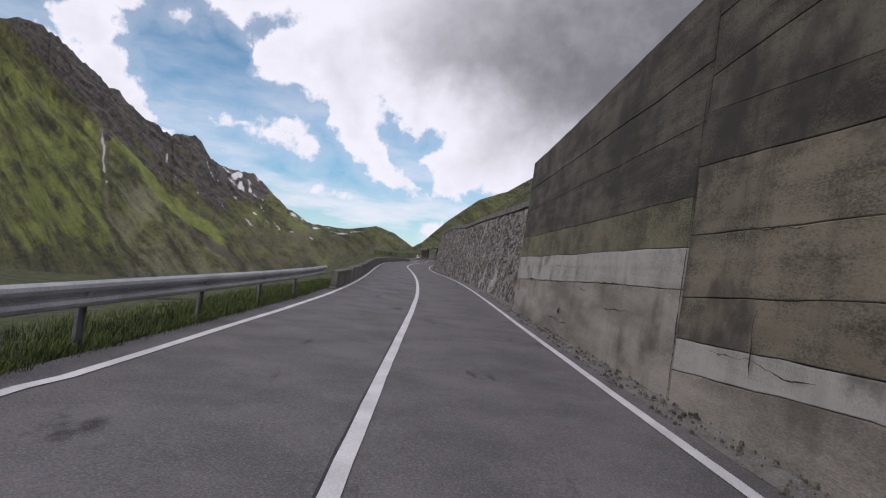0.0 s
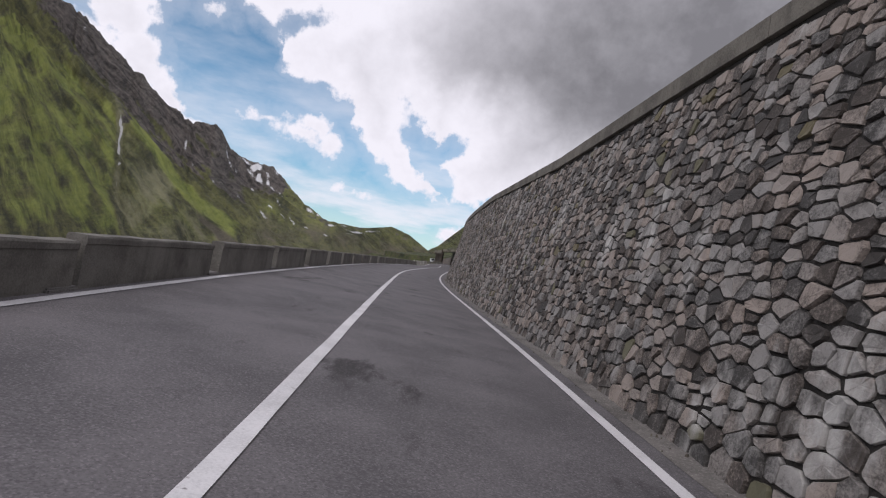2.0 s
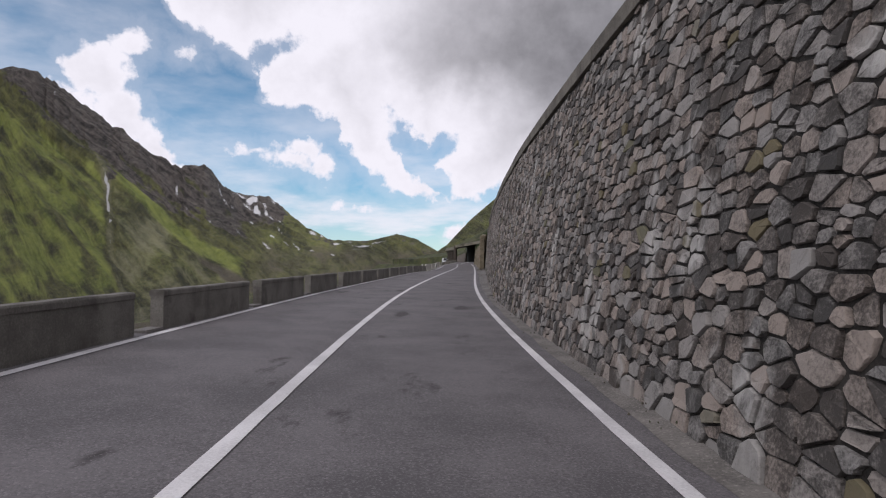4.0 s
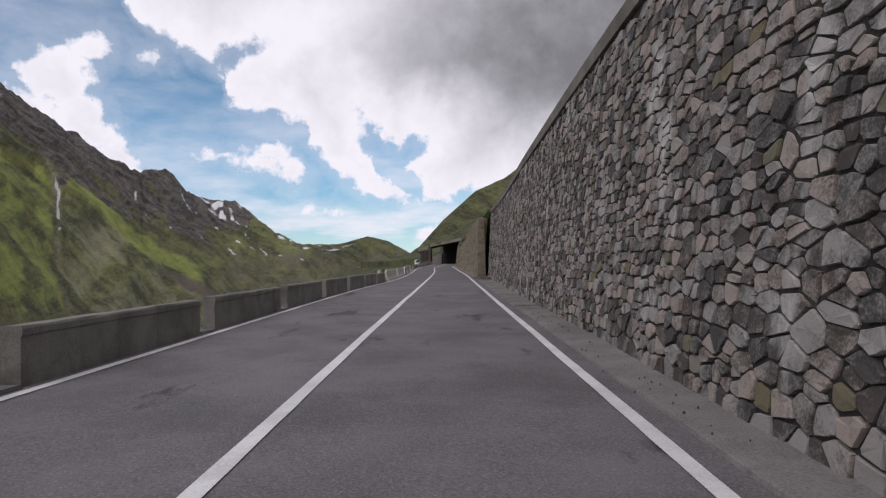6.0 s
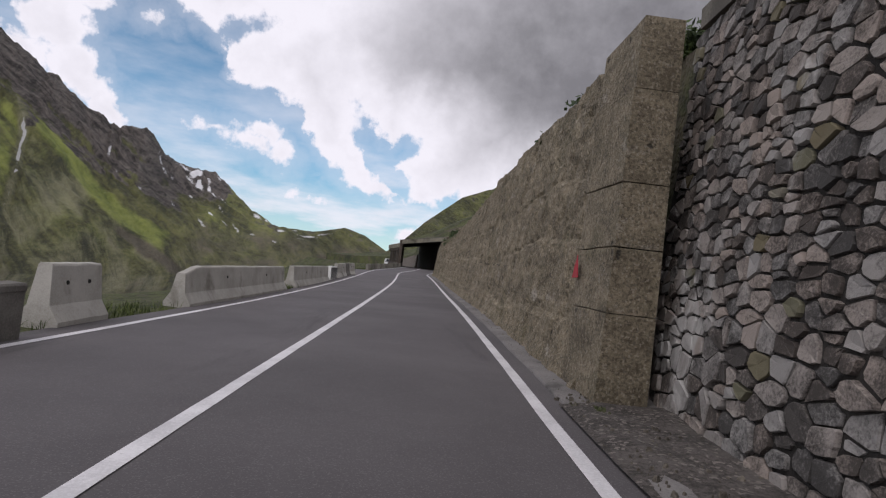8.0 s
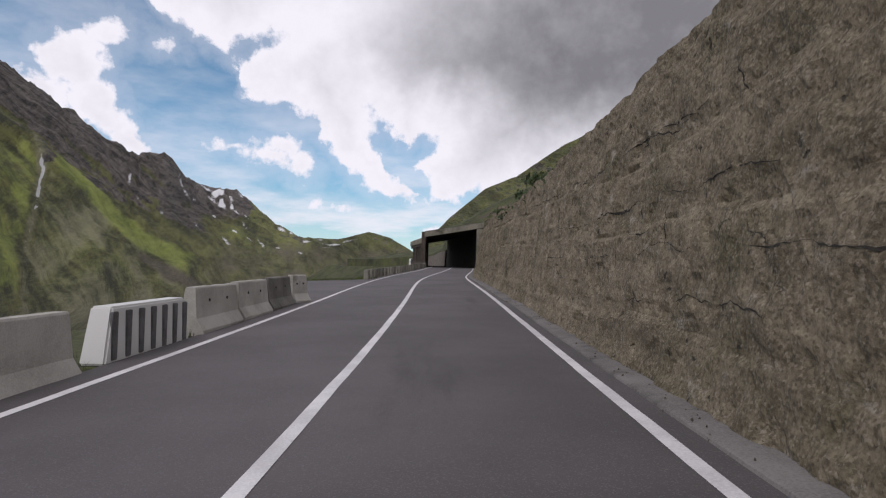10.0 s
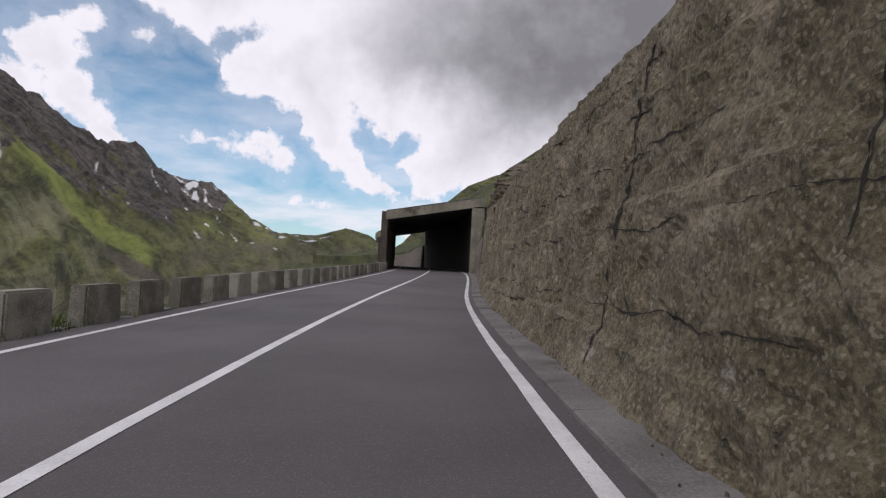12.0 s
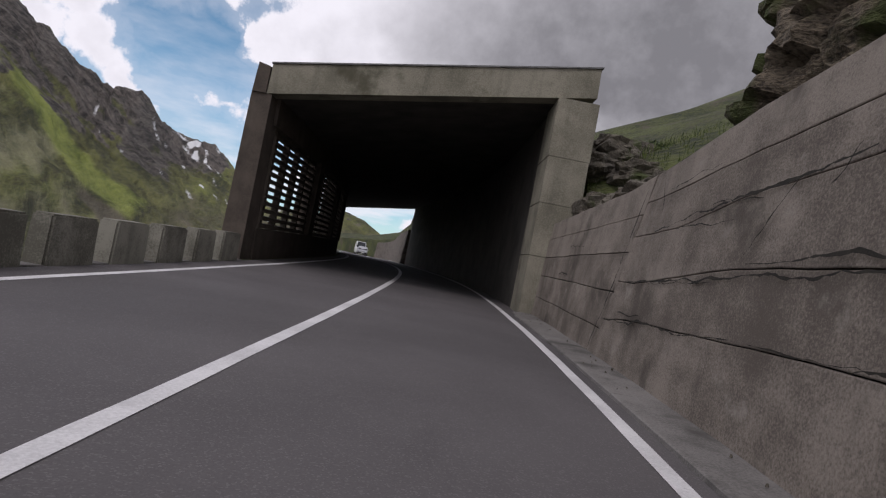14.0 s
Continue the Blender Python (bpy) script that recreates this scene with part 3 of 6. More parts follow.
def bar(name, s0, s1, step, profile, material, parent=None, label=""):
    """A closed solid along the road; profile(s) gives its outline as (d, h) points, counter-clockwise seen against the way."""
    n = max(1, round((s1 - s0) / step))
    verts, faces, w = [], [], 0
    for i in range(n + 1):
        s = s0 + (s1 - s0) * i / n
        row = profile(s)
        w = len(row)
        verts += [on_road(s, d, h) for d, h in row]
    for i in range(n):
        for j in range(w):
            a, b = i * w + j, i * w + (j + 1) % w
            faces.append((a, b, b + w, a + w))
    faces.append(tuple(range(w))[::-1])
    faces.append(tuple(n * w + j for j in range(w)))
    return mesh_object(name, verts, faces, material, parent, label)


def block_mesh(bm, sx, sy, sz, at=(0, 0, 0), bevel=0.0, taper=1.0):
    """A box on its base, tapered to its top, with bevelled edges."""
    made = bmesh.ops.create_cube(bm, size=1.0)
    for v in made["verts"]:
        k = taper if v.co.z > 0 else 1.0
        v.co = Vector((v.co.x * sx * k + at[0], v.co.y * sy * k + at[1], (v.co.z + 0.5) * sz + at[2]))
    if bevel:
        edges = list({e for v in made["verts"] for e in v.link_edges})
        bmesh.ops.bevel(bm, geom=edges, offset=bevel, segments=2, affect="EDGES")
    return bm


def box_part(name, size, at, material, parent, bevel=0.01, label="", taper=1.0):
    bm = bmesh.new()
    block_mesh(bm, *size, at, bevel, taper)
    return part(name, bm, material, parent, label)


def wob(x, y, z=0.0, scale=1.0):
    return noise.noise(Vector((x * scale, y * scale, z * scale)))


# ---- the road ----
EDGE_L, EDGE_R, FOOT = -2.78, 2.86, 3.42
NEW_FROM = 127.5


def road_row(s):
    right = 3.36
    left = -3.3
    return [(right + (left - right) * k / 8, 0.0) for k in range(9)]


structure(sheet("road", -30, NEW_FROM, 2.0, road_row, ASPHALT), "worn grey asphalt pass road with dark patches", "road")
structure(sheet("road_new", NEW_FROM, 390, 2.0, lambda s: [(d, h + 0.004 * ease(NEW_FROM, NEW_FROM + 0.3, s)) for d, h in road_row(s)], ASPHALT_NEW), "smooth dark grey resurfaced asphalt road", "road")


LINE_JOG = 5.4


def line(name, d, width, label):
    def row(s):
        sway = 0.012 * wob(s, d, 3.0, 0.35) - (0.075 if d < -2 and s < LINE_JOG else 0.0)
        return [(d + width / 2 + sway + 0.006 * wob(s, d, 7.0, 2.5), 0.009), (d - width / 2 + sway + 0.006 * wob(s, d, 9.0, 2.5), 0.009)]
    ob = sheet(name, -30, 388, 0.5, row, PAINT)
    return structure(ob, label, "road marking")


line("edge_line_left", EDGE_L, 0.13, "worn white edge line beside the barriers")
line("centre_line", 0.0, 0.135, "solid white centre line, slightly worn")
line("edge_line_right", EDGE_R, 0.13, "white edge line along the retaining wall")


def tar_seam(s):
    wide = 0.022 * max(0.0, 0.7 + 0.9 * wob(s, 4, 0, 0.8) + 0.5 * wob(s, 2, 0, 3.0))
    return [(-0.072, 0.006), (-0.076 - wide, 0.006)]


structure(sheet("tar_seam", -6, 32, 0.25, tar_seam, SEAM), "dark tarred joint along the centre line", "road marking")


def stone_foot(s):
    return steps(((0, 3.75), (23, 3.75), (28, 3.66), (37, 3.38), (82, 3.38), (88, 3.46), (95, 3.6), (104, 3.75), (112, 3.80), (120, 3.98), (129.4, 4.05), (131.4, 4.22), (134, 4.4)), s)


# concrete gutter strip between the edge line and the wall
def gutter_row(s):
    inner = 3.15 + 0.02 * wob(s, 5, 0, 0.6)
    return [(FOOT + (0.5 if s < 100 else 1.3), 0.075 + 0.015 * wob(s, 1, 0, 0.8)), (3.32, 0.05 + 0.008 * wob(s, 2, 0, 1.1)), (inner + 0.02, 0.036), (inner, 0.028), (inner - 0.012, -0.01)]


def slab_edge(s):
    return steps(((168, 3.36), (206, 3.36), (210, 3.28), (213, 3.29), (219, 3.47), (229, 3.56)), s)


gutter = structure(sheet("gutter", 83.0, 229.0, 0.6, gutter_row, GUTTER, smooth=False), "cracked concrete gutter strip with grit", "gutter")
for k in range(24):
    a = 168.0 + 2.5 * k
    bar("slab", a, a + 2.485, 0.6, lambda s: [(3.06, -0.02), (3.06, 0.034), (3.08, 0.042), (slab_edge(s), 0.05 + 0.008 * wob(s, 2, 0, 1.1)), (slab_edge(s), -0.02)], GUTTER, gutter)
dirt_strip = structure(sheet("dirt_strip", -30, 83.0, 0.4, lambda s: [(4.2, 0.10 + 0.04 * wob(s, 3, 0, 0.7)), (3.5, 0.055 + 0.03 * wob(s, 1, 0, 0.9)), (3.3, 0.022 + 0.012 * wob(s, 2, 0, 1.5)), (3.14 + 0.07 * wob(s, 4, 0, 0.8), 0.004)], DIRT, smooth=False), "gritty dirt strip at the foot of the wall", "verge")
dirt_patch = structure(sheet("dirt_patch", 124.5, 130.6, 0.3, lambda s: [(3.3 + (stone_foot(s) - 3.2) * (1 - k / 6) - 0.22 * (k / 6) * ease(124.5, 129, s), 0.03 + (0.05 * (1 - k / 6) + 0.05 * wob(s, k, 1, 1.9) + 0.02) * ease(124.5, 128.5, s) * (0 if k == 6 else 1)) for k in range(7)], SOIL, smooth=False), "dark stony soil between the two walls", "verge")
layby = structure(sheet("layby", 169.0, 188.5, 0.75, lambda s: [(d, 0.003) for d in (-3.28, -3.32, -3.4, -3.5 - 3.4 * ease(168, 174, s) * ease(188.5, 181, s))], ASPHALT_NEW), "grey asphalt lay-by with a grassy edge", "lay-by")


# ---- the ground: one sheet beside, under and above the road, out to the mountains ----
WALL_TOP = ((-30, 5.4), (20.9, 5.4), (21.1, 4.5), (48, 4.5), (62, 5.1), (100, 5.05), (115, 4.7), (129.5, 4.5), (131.6, 4.6), (134.2, 4.4), (137, 4.2), (160, 3.9), (175, 3.3), (195, 3.15), (203, 3.4), (210, 3.4), (211, 3.0), (219, 2.85), (224, 2.45), (228.5, 2.5), (231, 4.3), (236, 4.5), (250, 5.3), (262, 6.8), (268, 8.3), (272, 8.3), (280, 8.5), (300, 5.0), (400, 3.2))


def wall_top(s):
    return steps(WALL_TOP, s)


HILL_RISE = ((-30, 0.50), (100, 0.52), (130, 0.55), (160, 0.50), (205, 0.48), (218, 0.50), (236, 0.52), (255, 0.56), (275, 0.58), (300, 0.5), (340, 0.35), (430, 0.1))


def ground_edge(s):
    return steps(((-30, 4.3), (20.9, 4.3), (21.6, 5.05), (28, 4.95), (37, 4.65), (104, 4.65), (117, 5.0), (124, 5.25), (130, 5.3), (131.5, 5.3), (131.9, 4.75), (134.6, 4.6), (137, 4.5), (212, 4.4), (229, 4.4), (231, 4.75)), s)


def ground_row(s):
    row = []
    top = wall_top(s)
    rise = steps(HILL_RISE, s)
    edge = ground_edge(s)
    for u in (420, 300, 210, 150, 110, 80, 60, 46, 36, 28, 22, 17.5, 13, 9.5, 7, 5, 3.4, 2.2, 1.2, 0.5, 0.0):
        d = edge + u
        bump = (1.4 * wob(s, d, 0, 0.05) + 0.5 * wob(s, d, 4, 0.21) + 0.25 * wob(s, d, 8, 0.6)) * ease(0, 16, u) + 0.12 * wob(s, d, 8, 0.8)
        far = min(u, 120) * rise + max(u - 120, 0) * 0.25 * rise
        mound = 1.0 * ease(0.1, 1.1, u) * ease(9.0, 3.0, u) * (1 + 0.5 * wob(s, u, 6, 0.7)) * ease(62, 38, s) * ease(20.9, 21.8, s)
        row.append((d, top - 0.12 + far + bump + mound))
    row += [(edge - 0.05, -0.4), (3.0, -0.4), (-3.0, -0.4)]
    lay = 3.5 * ease(168, 174, s) * ease(188.5, 181, s)
    grassy = 0.9 * ease(24, 18, s)
    for e in (0.0, 0.35, 0.8, 1.4, 2.2, 3.4, 5, 7.5, 11, 16, 23, 32, 45, 62, 85, 115, 160, 230, 330):
        d = -3.25 - lay - e
        fall = 0.62 * max(0.0, e - 0.7 - grassy) * ease(0.2, 3.0, e)
        z = -34 * (1 - math.exp(-fall / 34)) - 0.02 + 0.05 * wob(s, d, 2, 0.9) * ease(0.1, 1, e)
        z += (1.5 * wob(s, d, 2, 0.045) + 0.4 * wob(s, d, 6, 0.2)) * ease(4, 20, e)
        row.append((d, z - (0.0 if e > 0.1 else 0.02)))
    return row


ground = sheet("ground", -40, 430, 2.0, ground_row, HILL)
structure(ground, "steep green alpine hillside with bare stony patches", "ground")



# the slope runs on over the far end of the gallery's roof
def over_roof(s):
    f = ease(250, 268, s)
    roof = lambda d: 4.76 + 0.188 * d + 0.74
    return [(d, roof(d) - 0.02 + (h - roof(d)) * f + 0.15 * f * wob(s, d, 3, 0.5)) for d, h in ((5.0, 8.7), (4.0, 8.3), (2.6, 7.7), (1.3, 6.9), (0.2, 6.3), (-0.9, 5.4), (-1.9, 4.9))] + [(-2.0, roof(-2.0) - 0.05)]


structure(sheet("slope_over_gallery", 243, 271.5, 1.0, over_roof, HILL), "grassy slope covering the far end of the gallery roof", "ground")

# ridge ahead and to the left: bearing in degrees, height in degrees and distance of the crest, distance of its foot
RIDGE = ((-80, 15, 1300, 420), (-60, 14.5, 1350, 430), (-45, 14.3, 1400, 450), (-40.5, 14.45, 1450, 465), (-38.3, 15.0, 1480, 475), (-36.2, 14.75, 1500, 480), (-34.4, 13.5, 1550, 520), (-32.4, 12.15, 1600, 540), (-30.0, 10.6, 1650, 560), (-28.0, 9.15, 1680, 580), (-26.7, 8.5, 1690, 600),
         (-25.5, 8.45, 1700, 620), (-23.7, 8.65, 1700, 640), (-22.3, 6.75, 1800, 660), (-20.6, 6.15, 2100, 700), (-18.2, 5.95, 2100, 740), (-16.6, 4.75, 2000, 760), (-14.8, 3.15, 1900, 780),
         (-12.3, 2.0, 1800, 780), (-9.2, 1.95, 1600, 700), (-7.4, 2.35, 1200, 620), (-6.2, 2.68, 1080, 600), (-4.3, 2.2, 1080, 600), (-2.2, 1.0, 1080, 600), (-1.3, 1.6, 950, 520), (1.0, 4.1, 900, 480), (4.2, 6.8, 900, 460), (6.9, 7.9, 900, 440), (10.9, 10.6, 900, 430), (16.8, 13.3, 900, 430), (22.0, 15.0, 900, 420), (30, 17, 900, 420), (80, 18, 900, 420))


ROCK_LOW = ((-80, 12.5), (-37, 12.6), (-35.4, 12.0), (-32.8, 9.5), (-29.2, 6.6), (-26.4, 5.2), (-23.1, 3.8), (-19.5, 1.6), (-15, 1.0))
LIT_STRIP = ((-31, 7.6), (-29.2, 6.6), (-27.4, 5.0), (-25.0, 2.95), (-22.6, 1.3), (-20.2, -0.05), (-17.7, -1.35), (-10, -5))
WATERFALL = ((-6.0, -25.5), (-2.3, -27.5), (0.7, -28.9), (2.8, -29.2), (5.8, -29.8), (8.0, -30.6), (12, -32.5))


# snow lying in hollows: bearing, height, half length, half width and lean in degrees
SNOW_HIGH = ((-20.0, 5.65, 0.6, 0.16, -20), (-19.4, 4.95, 0.45, 0.13, -30), (-18.0, 4.95, 0.4, 0.14, -35), (-17.3, 3.9, 0.4, 0.12, -40), (-16.5, 3.5, 0.45, 0.10, -45), (-20.6, 4.9, 0.35, 0.09, -60),
             (-19.0, 5.35, 0.55, 0.30, 10), (-18.55, 4.6, 0.45, 0.22, -35), (-17.7, 4.35, 0.35, 0.16, -50), (-18.9, 3.5, 0.35, 0.13, -45), (-18.3, 5.75, 0.5, 0.10, -15), (-17.2, 5.2, 0.3, 0.1, -40), (-24.95, 6.0, 0.45, 0.11, -82), (-21.6, 6.1, 0.5, 0.12, -70), (-21.2, 5.3, 0.42, 0.10, -55),
             (-24.1, 8.15, 0.75, 0.15, -8), (-27.6, 9.4, 0.35, 0.09, -40), (-33.8, 12.7, 0.4, 0.08, -85), (-37.8, 13.1, 0.4, 0.08, -80), (-22.1, 3.4, 0.2, 0.1, -50), (-24.0, 4.6, 0.16, 0.08, -40))
SNOW_LOW = ((-17.45, 1.45, 0.55, 0.14, -38), (-17.05, 2.25, 0.33, 0.12, -28), (-15.9, 1.72, 0.42, 0.09, -40), (-14.9, 1.38, 0.42, 0.10, -42), (-16.4, 2.85, 0.5, 0.08, -50), (-13.6, 1.02, 0.32, 0.10, -20), (-11.7, 0.55, 0.3, 0.11, -15), (-13.6, 2.42, 0.5, 0.11, -20), (-12.8, 2.2, 0.3, 0.09, -15),
            (-11.4, 1.44, 0.4, 0.11, -5), (-8.9, 1.36, 1.0, 0.11, 3), (-7.5, 1.75, 0.8, 0.09, 12), (-10.3, 1.72, 0.4, 0.08, 0), (-9.6, 0.95, 0.3, 0.06, 5), (-19.9, 2.6, 0.3, 0.08, -45))


def lying_snow(a, e):
    best = -1.0
    for ca, ce, long, wide, lean in SNOW_HIGH + SNOW_LOW:
        u, v = a - ca, e - ce
        if abs(u) > 1.4 or abs(v) > 1.4:
            continue
        c, k = math.cos(radians(lean)), math.sin(radians(lean))
        best = max(best, (1 - math.hypot((u * c + v * k) / long, (v * c - u * k) / wide)) * wide)
    return best


def build_mountain():
    angles = [-80 + 0.4 * k for k in range(108)] + [-36.8 + 0.13 * k for k in range(284)] + [0.3 + 0.3 * k for k in range(70)] + [21.5 + 2.0 * k for k in range(30)]
    fracs = [k / 110 for k in range(111)] + [1.03, 1.1, 1.3]
    verts, faces = [], []
    layers = {"rocky": [], "snowy": [], "scree": [], "sunlit": [], "fall": [], "earth": [], "across": [], "down": [], "bearing": [], "rise": []}
    for az in angles:
        el = steps([(r[0], r[1]) for r in RIDGE], az)
        far = steps([(r[0], r[2]) for r in RIDGE], az)
        near = steps([(r[0], r[3]) for r in RIDGE], az)
        sharp = ease(-8, -22, az)
        el += (0.30 * sharp + 0.05) * (wob(az, 0, 1, 0.9) + 0.6 * wob(az, 0, 5, 2.6) + 0.3 * wob(az, 0, 8, 6.0))
        top = math.tan(radians(el)) * far + 2.0
        for f in fracs:
            r = 120 + (near - 120) * min(f / 0.18, 1.0) + (far - near) * max(0.0, f - 0.18) / 0.82
            u = max(0.0, min(f, 1.0) - 0.18) / 0.82
            base = -40.0
            h = base + (top - base) * (0.58 * u + 0.42 * u * u) if f <= 1 else top - (f - 1) * 0.9 * far * 0.3
            x, y = math.sin(radians(az)) * r, 80 + math.cos(radians(az)) * r
            # bearing and rise from the start of the road, in which the slope's crags and painted sun patches are laid
            # out
            a0, e0 = math.degrees(math.atan2(x, y)), math.degrees(math.atan2(h - 1.4, math.hypot(x, y)))
            inside = ease(0.0, 0.12, u) * ease(1.0, 0.93, u)
            # gullies and spurs fan out from high above the left end of the crest
            turn = 2.2 * math.degrees(math.atan2(a0 + 46.0, 21.0 - e0))
            reach = math.hypot(a0 + 46.0, 21.0 - e0)
            bend_by = 2.2 * wob(turn * 0.08, reach * 0.25, 6.0) + 0.8 * wob(turn * 0.3, reach * 0.7, 2.0)
            g = 1 - abs(wob((turn + bend_by) * 0.075, reach * 0.05, 2.0)) * 2
            g2 = 1 - abs(wob((turn + bend_by) * 0.21, reach * 0.12, 9.0)) * 2
            g3 = wob((turn + bend_by) * 0.62, reach * 0.3, 4.0)
            g4 = wob((turn + bend_by) * 1.5, reach * 0.8, 14.0)
            size = 0.015 * r * (0.3 + 0.7 * sharp) * (0.45 + 0.9 * u)
            h += inside * (0.9 * size * (g - 0.4) + 0.24 * size * (g2 - 0.4) + 0.12 * size * g3 + 0.07 * size * g4 + 0.35 * size * wob(x, y, 0, 0.006) + 0.2 * size * wob(x, y, 3, 0.022))
            h += 0.003 * r * wob(x, y, 7, 0.05) * ease(0.05, 0.2, u) * sharp * inside
            verts.append((x, y, h))
            patch = wob(a0 * 0.55, e0 * 0.75, 11.0) + 0.5 * wob(a0 * 1.4, e0 * 1.9, 3.0)
            mask = wob(turn * 0.3, reach * 0.35, 21.0)
            left = ease(-17, -21, a0)
            above = e0 - steps(ROCK_LOW, a0) + 0.8 * patch + 0.9 * g3
            crag = ease(-1.0, 0.8, above) * left
            strip_at = e0 - steps(LIT_STRIP, a0)
            strip = ease(-1.3, -0.3, strip_at) * ease(1.0, 0.3, strip_at) * ease(-30.4, -28.8, a0) * ease(-17.0, -20.5, a0)
            fall_at = a0 - steps(WATERFALL, e0)
            fan = ease(-0.3, 0.7, fall_at) * ease(0.0, -1.3, strip_at) * ease(7.8, 6.4, e0)
            west = ease(0.3, -0.7, fall_at) * ease(0.3, -1.6, above) * ease(-4.5, -1.8, e0 + 0.6 * patch)
            foot = ease(-1.6, -4.0, e0 + 0.9 * mask)
            tan_band = ease(0.75, 0.1, abs(strip_at + 1.25 + 0.2 * mask)) * ease(-24.5, -21.5, a0) * ease(-15.5, -18, a0)
            east = (1 - left) * ease(-21.5, -18.5, a0)
            head = ease(-22.9, -22.0, a0) * ease(-15.2, -17.2, a0) * ease(2.4, 4.0, e0)
            layers["rocky"].append(max(crag * (0.56 + 0.35 * (g2 - 0.4) + 0.4 * g3 + 0.3 * ease(0.7, 0.95, u)) * ease(-37.5, -34.5, a0 + 0.3 * e0 - 3), 0.75 * head, 0.36 * east * ease(0.5, 0.95, u)) if f <= 1 else 0.8)
            layers["snowy"].append(lying_snow(a0, e0))
            layers["scree"].append(max(fan * (0.58 + 0.5 * mask), 0.6 * ease(0.55, 0.1, abs(fall_at)) * ease(9.5, 7.5, e0)) + 0.25 * crag)
            layers["earth"].append(max(0.8 * tan_band, 0.52 * east * ease(3.0, 0.5, e0) + 0.2 * patch * east, 0.40 * foot + 0.2 * patch, 0.36 * fan * ease(-27, -24, a0)) )
            # where sun patches are painted on the slope, weaker at its foot
            layers["sunlit"].append(max(0.85 * strip, west * (0.62 + 0.55 * mask + 0.25 * patch), 0.42 * fan, 0.40 * east, 0.30 * ease(-4, 0, a0), 0.25 * ease(-33, -36, a0)) * (1 - 0.55 * foot))
            drop = abs(fall_at + 0.10 * wob(e0, 0, 3, 2.2))
            layers["fall"].append(max(0.95 * ease(0.15, 0.03, drop) * ease(6.7, 6.2, e0) * ease(3.7, 4.1, e0), 0.85 * ease(0.16, 0.05, math.hypot(fall_at, e0 - 3.0)), 0.50 * ease(0.12, 0.02, drop) * ease(9.5, 8.5, e0) * ease(-3.5, -1.5, e0)))
            layers["across"].append(turn + bend_by)
            layers["down"].append(reach)
            layers["bearing"].append(a0)
            layers["rise"].append(e0)
    w = len(fracs)
    for i in range(len(angles) - 1):
        for j in range(w - 1):
            a = i * w + j
            faces.append((a, a + w, a + w + 1, a + 1))
    ob = mesh_object("mountain_range", verts, faces, MOUNTAIN, smooth=True)
    for key, values in layers.items():
        ob.data.attributes.new(key, "FLOAT", "POINT").data.foreach_set("value", values)
    return structure(ob, "green mountain range with dark crags, gullies and snow patches", "mountain")


build_mountain()


# ---- retaining walls on the right ----
def crack(wall, a, b, width, seed, sway=0.12, face=None):
    """A dark wandering crack from one (s, h) to another, uneven in width and broken here and there."""
    rng = random.Random(seed)
    long = math.hypot(b[0] - a[0], b[1] - a[1])
    n = max(4, round(long / 0.05))
    nx, nh = -(b[1] - a[1]) / long, (b[0] - a[0]) / long
    verts, faces = [], []
    for i in range(n + 1):
        f = i / n
        off = sway * (wob(f * long, seed, 0, 1.1) + 0.5 * wob(f * long, seed, 4, 3.5) + 0.2 * wob(f * long, seed, 7, 11.0)) * min(1.0, 6 * f, 6 * (1 - f))
        w = width * max(0.12, 0.55 + 1.1 * wob(f * long, seed, 9, 2.2) + 0.4 * rng.uniform(-1, 1)) * min(1.0, 0.3 + 5 * f, 0.3 + 5 * (1 - f))
        s, h = a[0] + (b[0] - a[0]) * f + nx * off, a[1] + (b[1] - a[1]) * f + nh * off
        for side in (-0.5, 0.5):
            ss, hh = s + nx * w * side, h + nh * w * side
            verts.append(on_road(ss, (face or rough_face)(ss, hh) - 0.007, hh))
    for i in range(n):
        faces.append((2 * i, 2 * i + 1, 2 * i + 3, 2 * i + 2))
    return mesh_object("crack", verts, faces, CRACK, wall)


CRACK = surface("crack_shadow", (0.010, 0.009, 0.007), (0.030, 0.026, 0.020), 6, 60, 0.97)


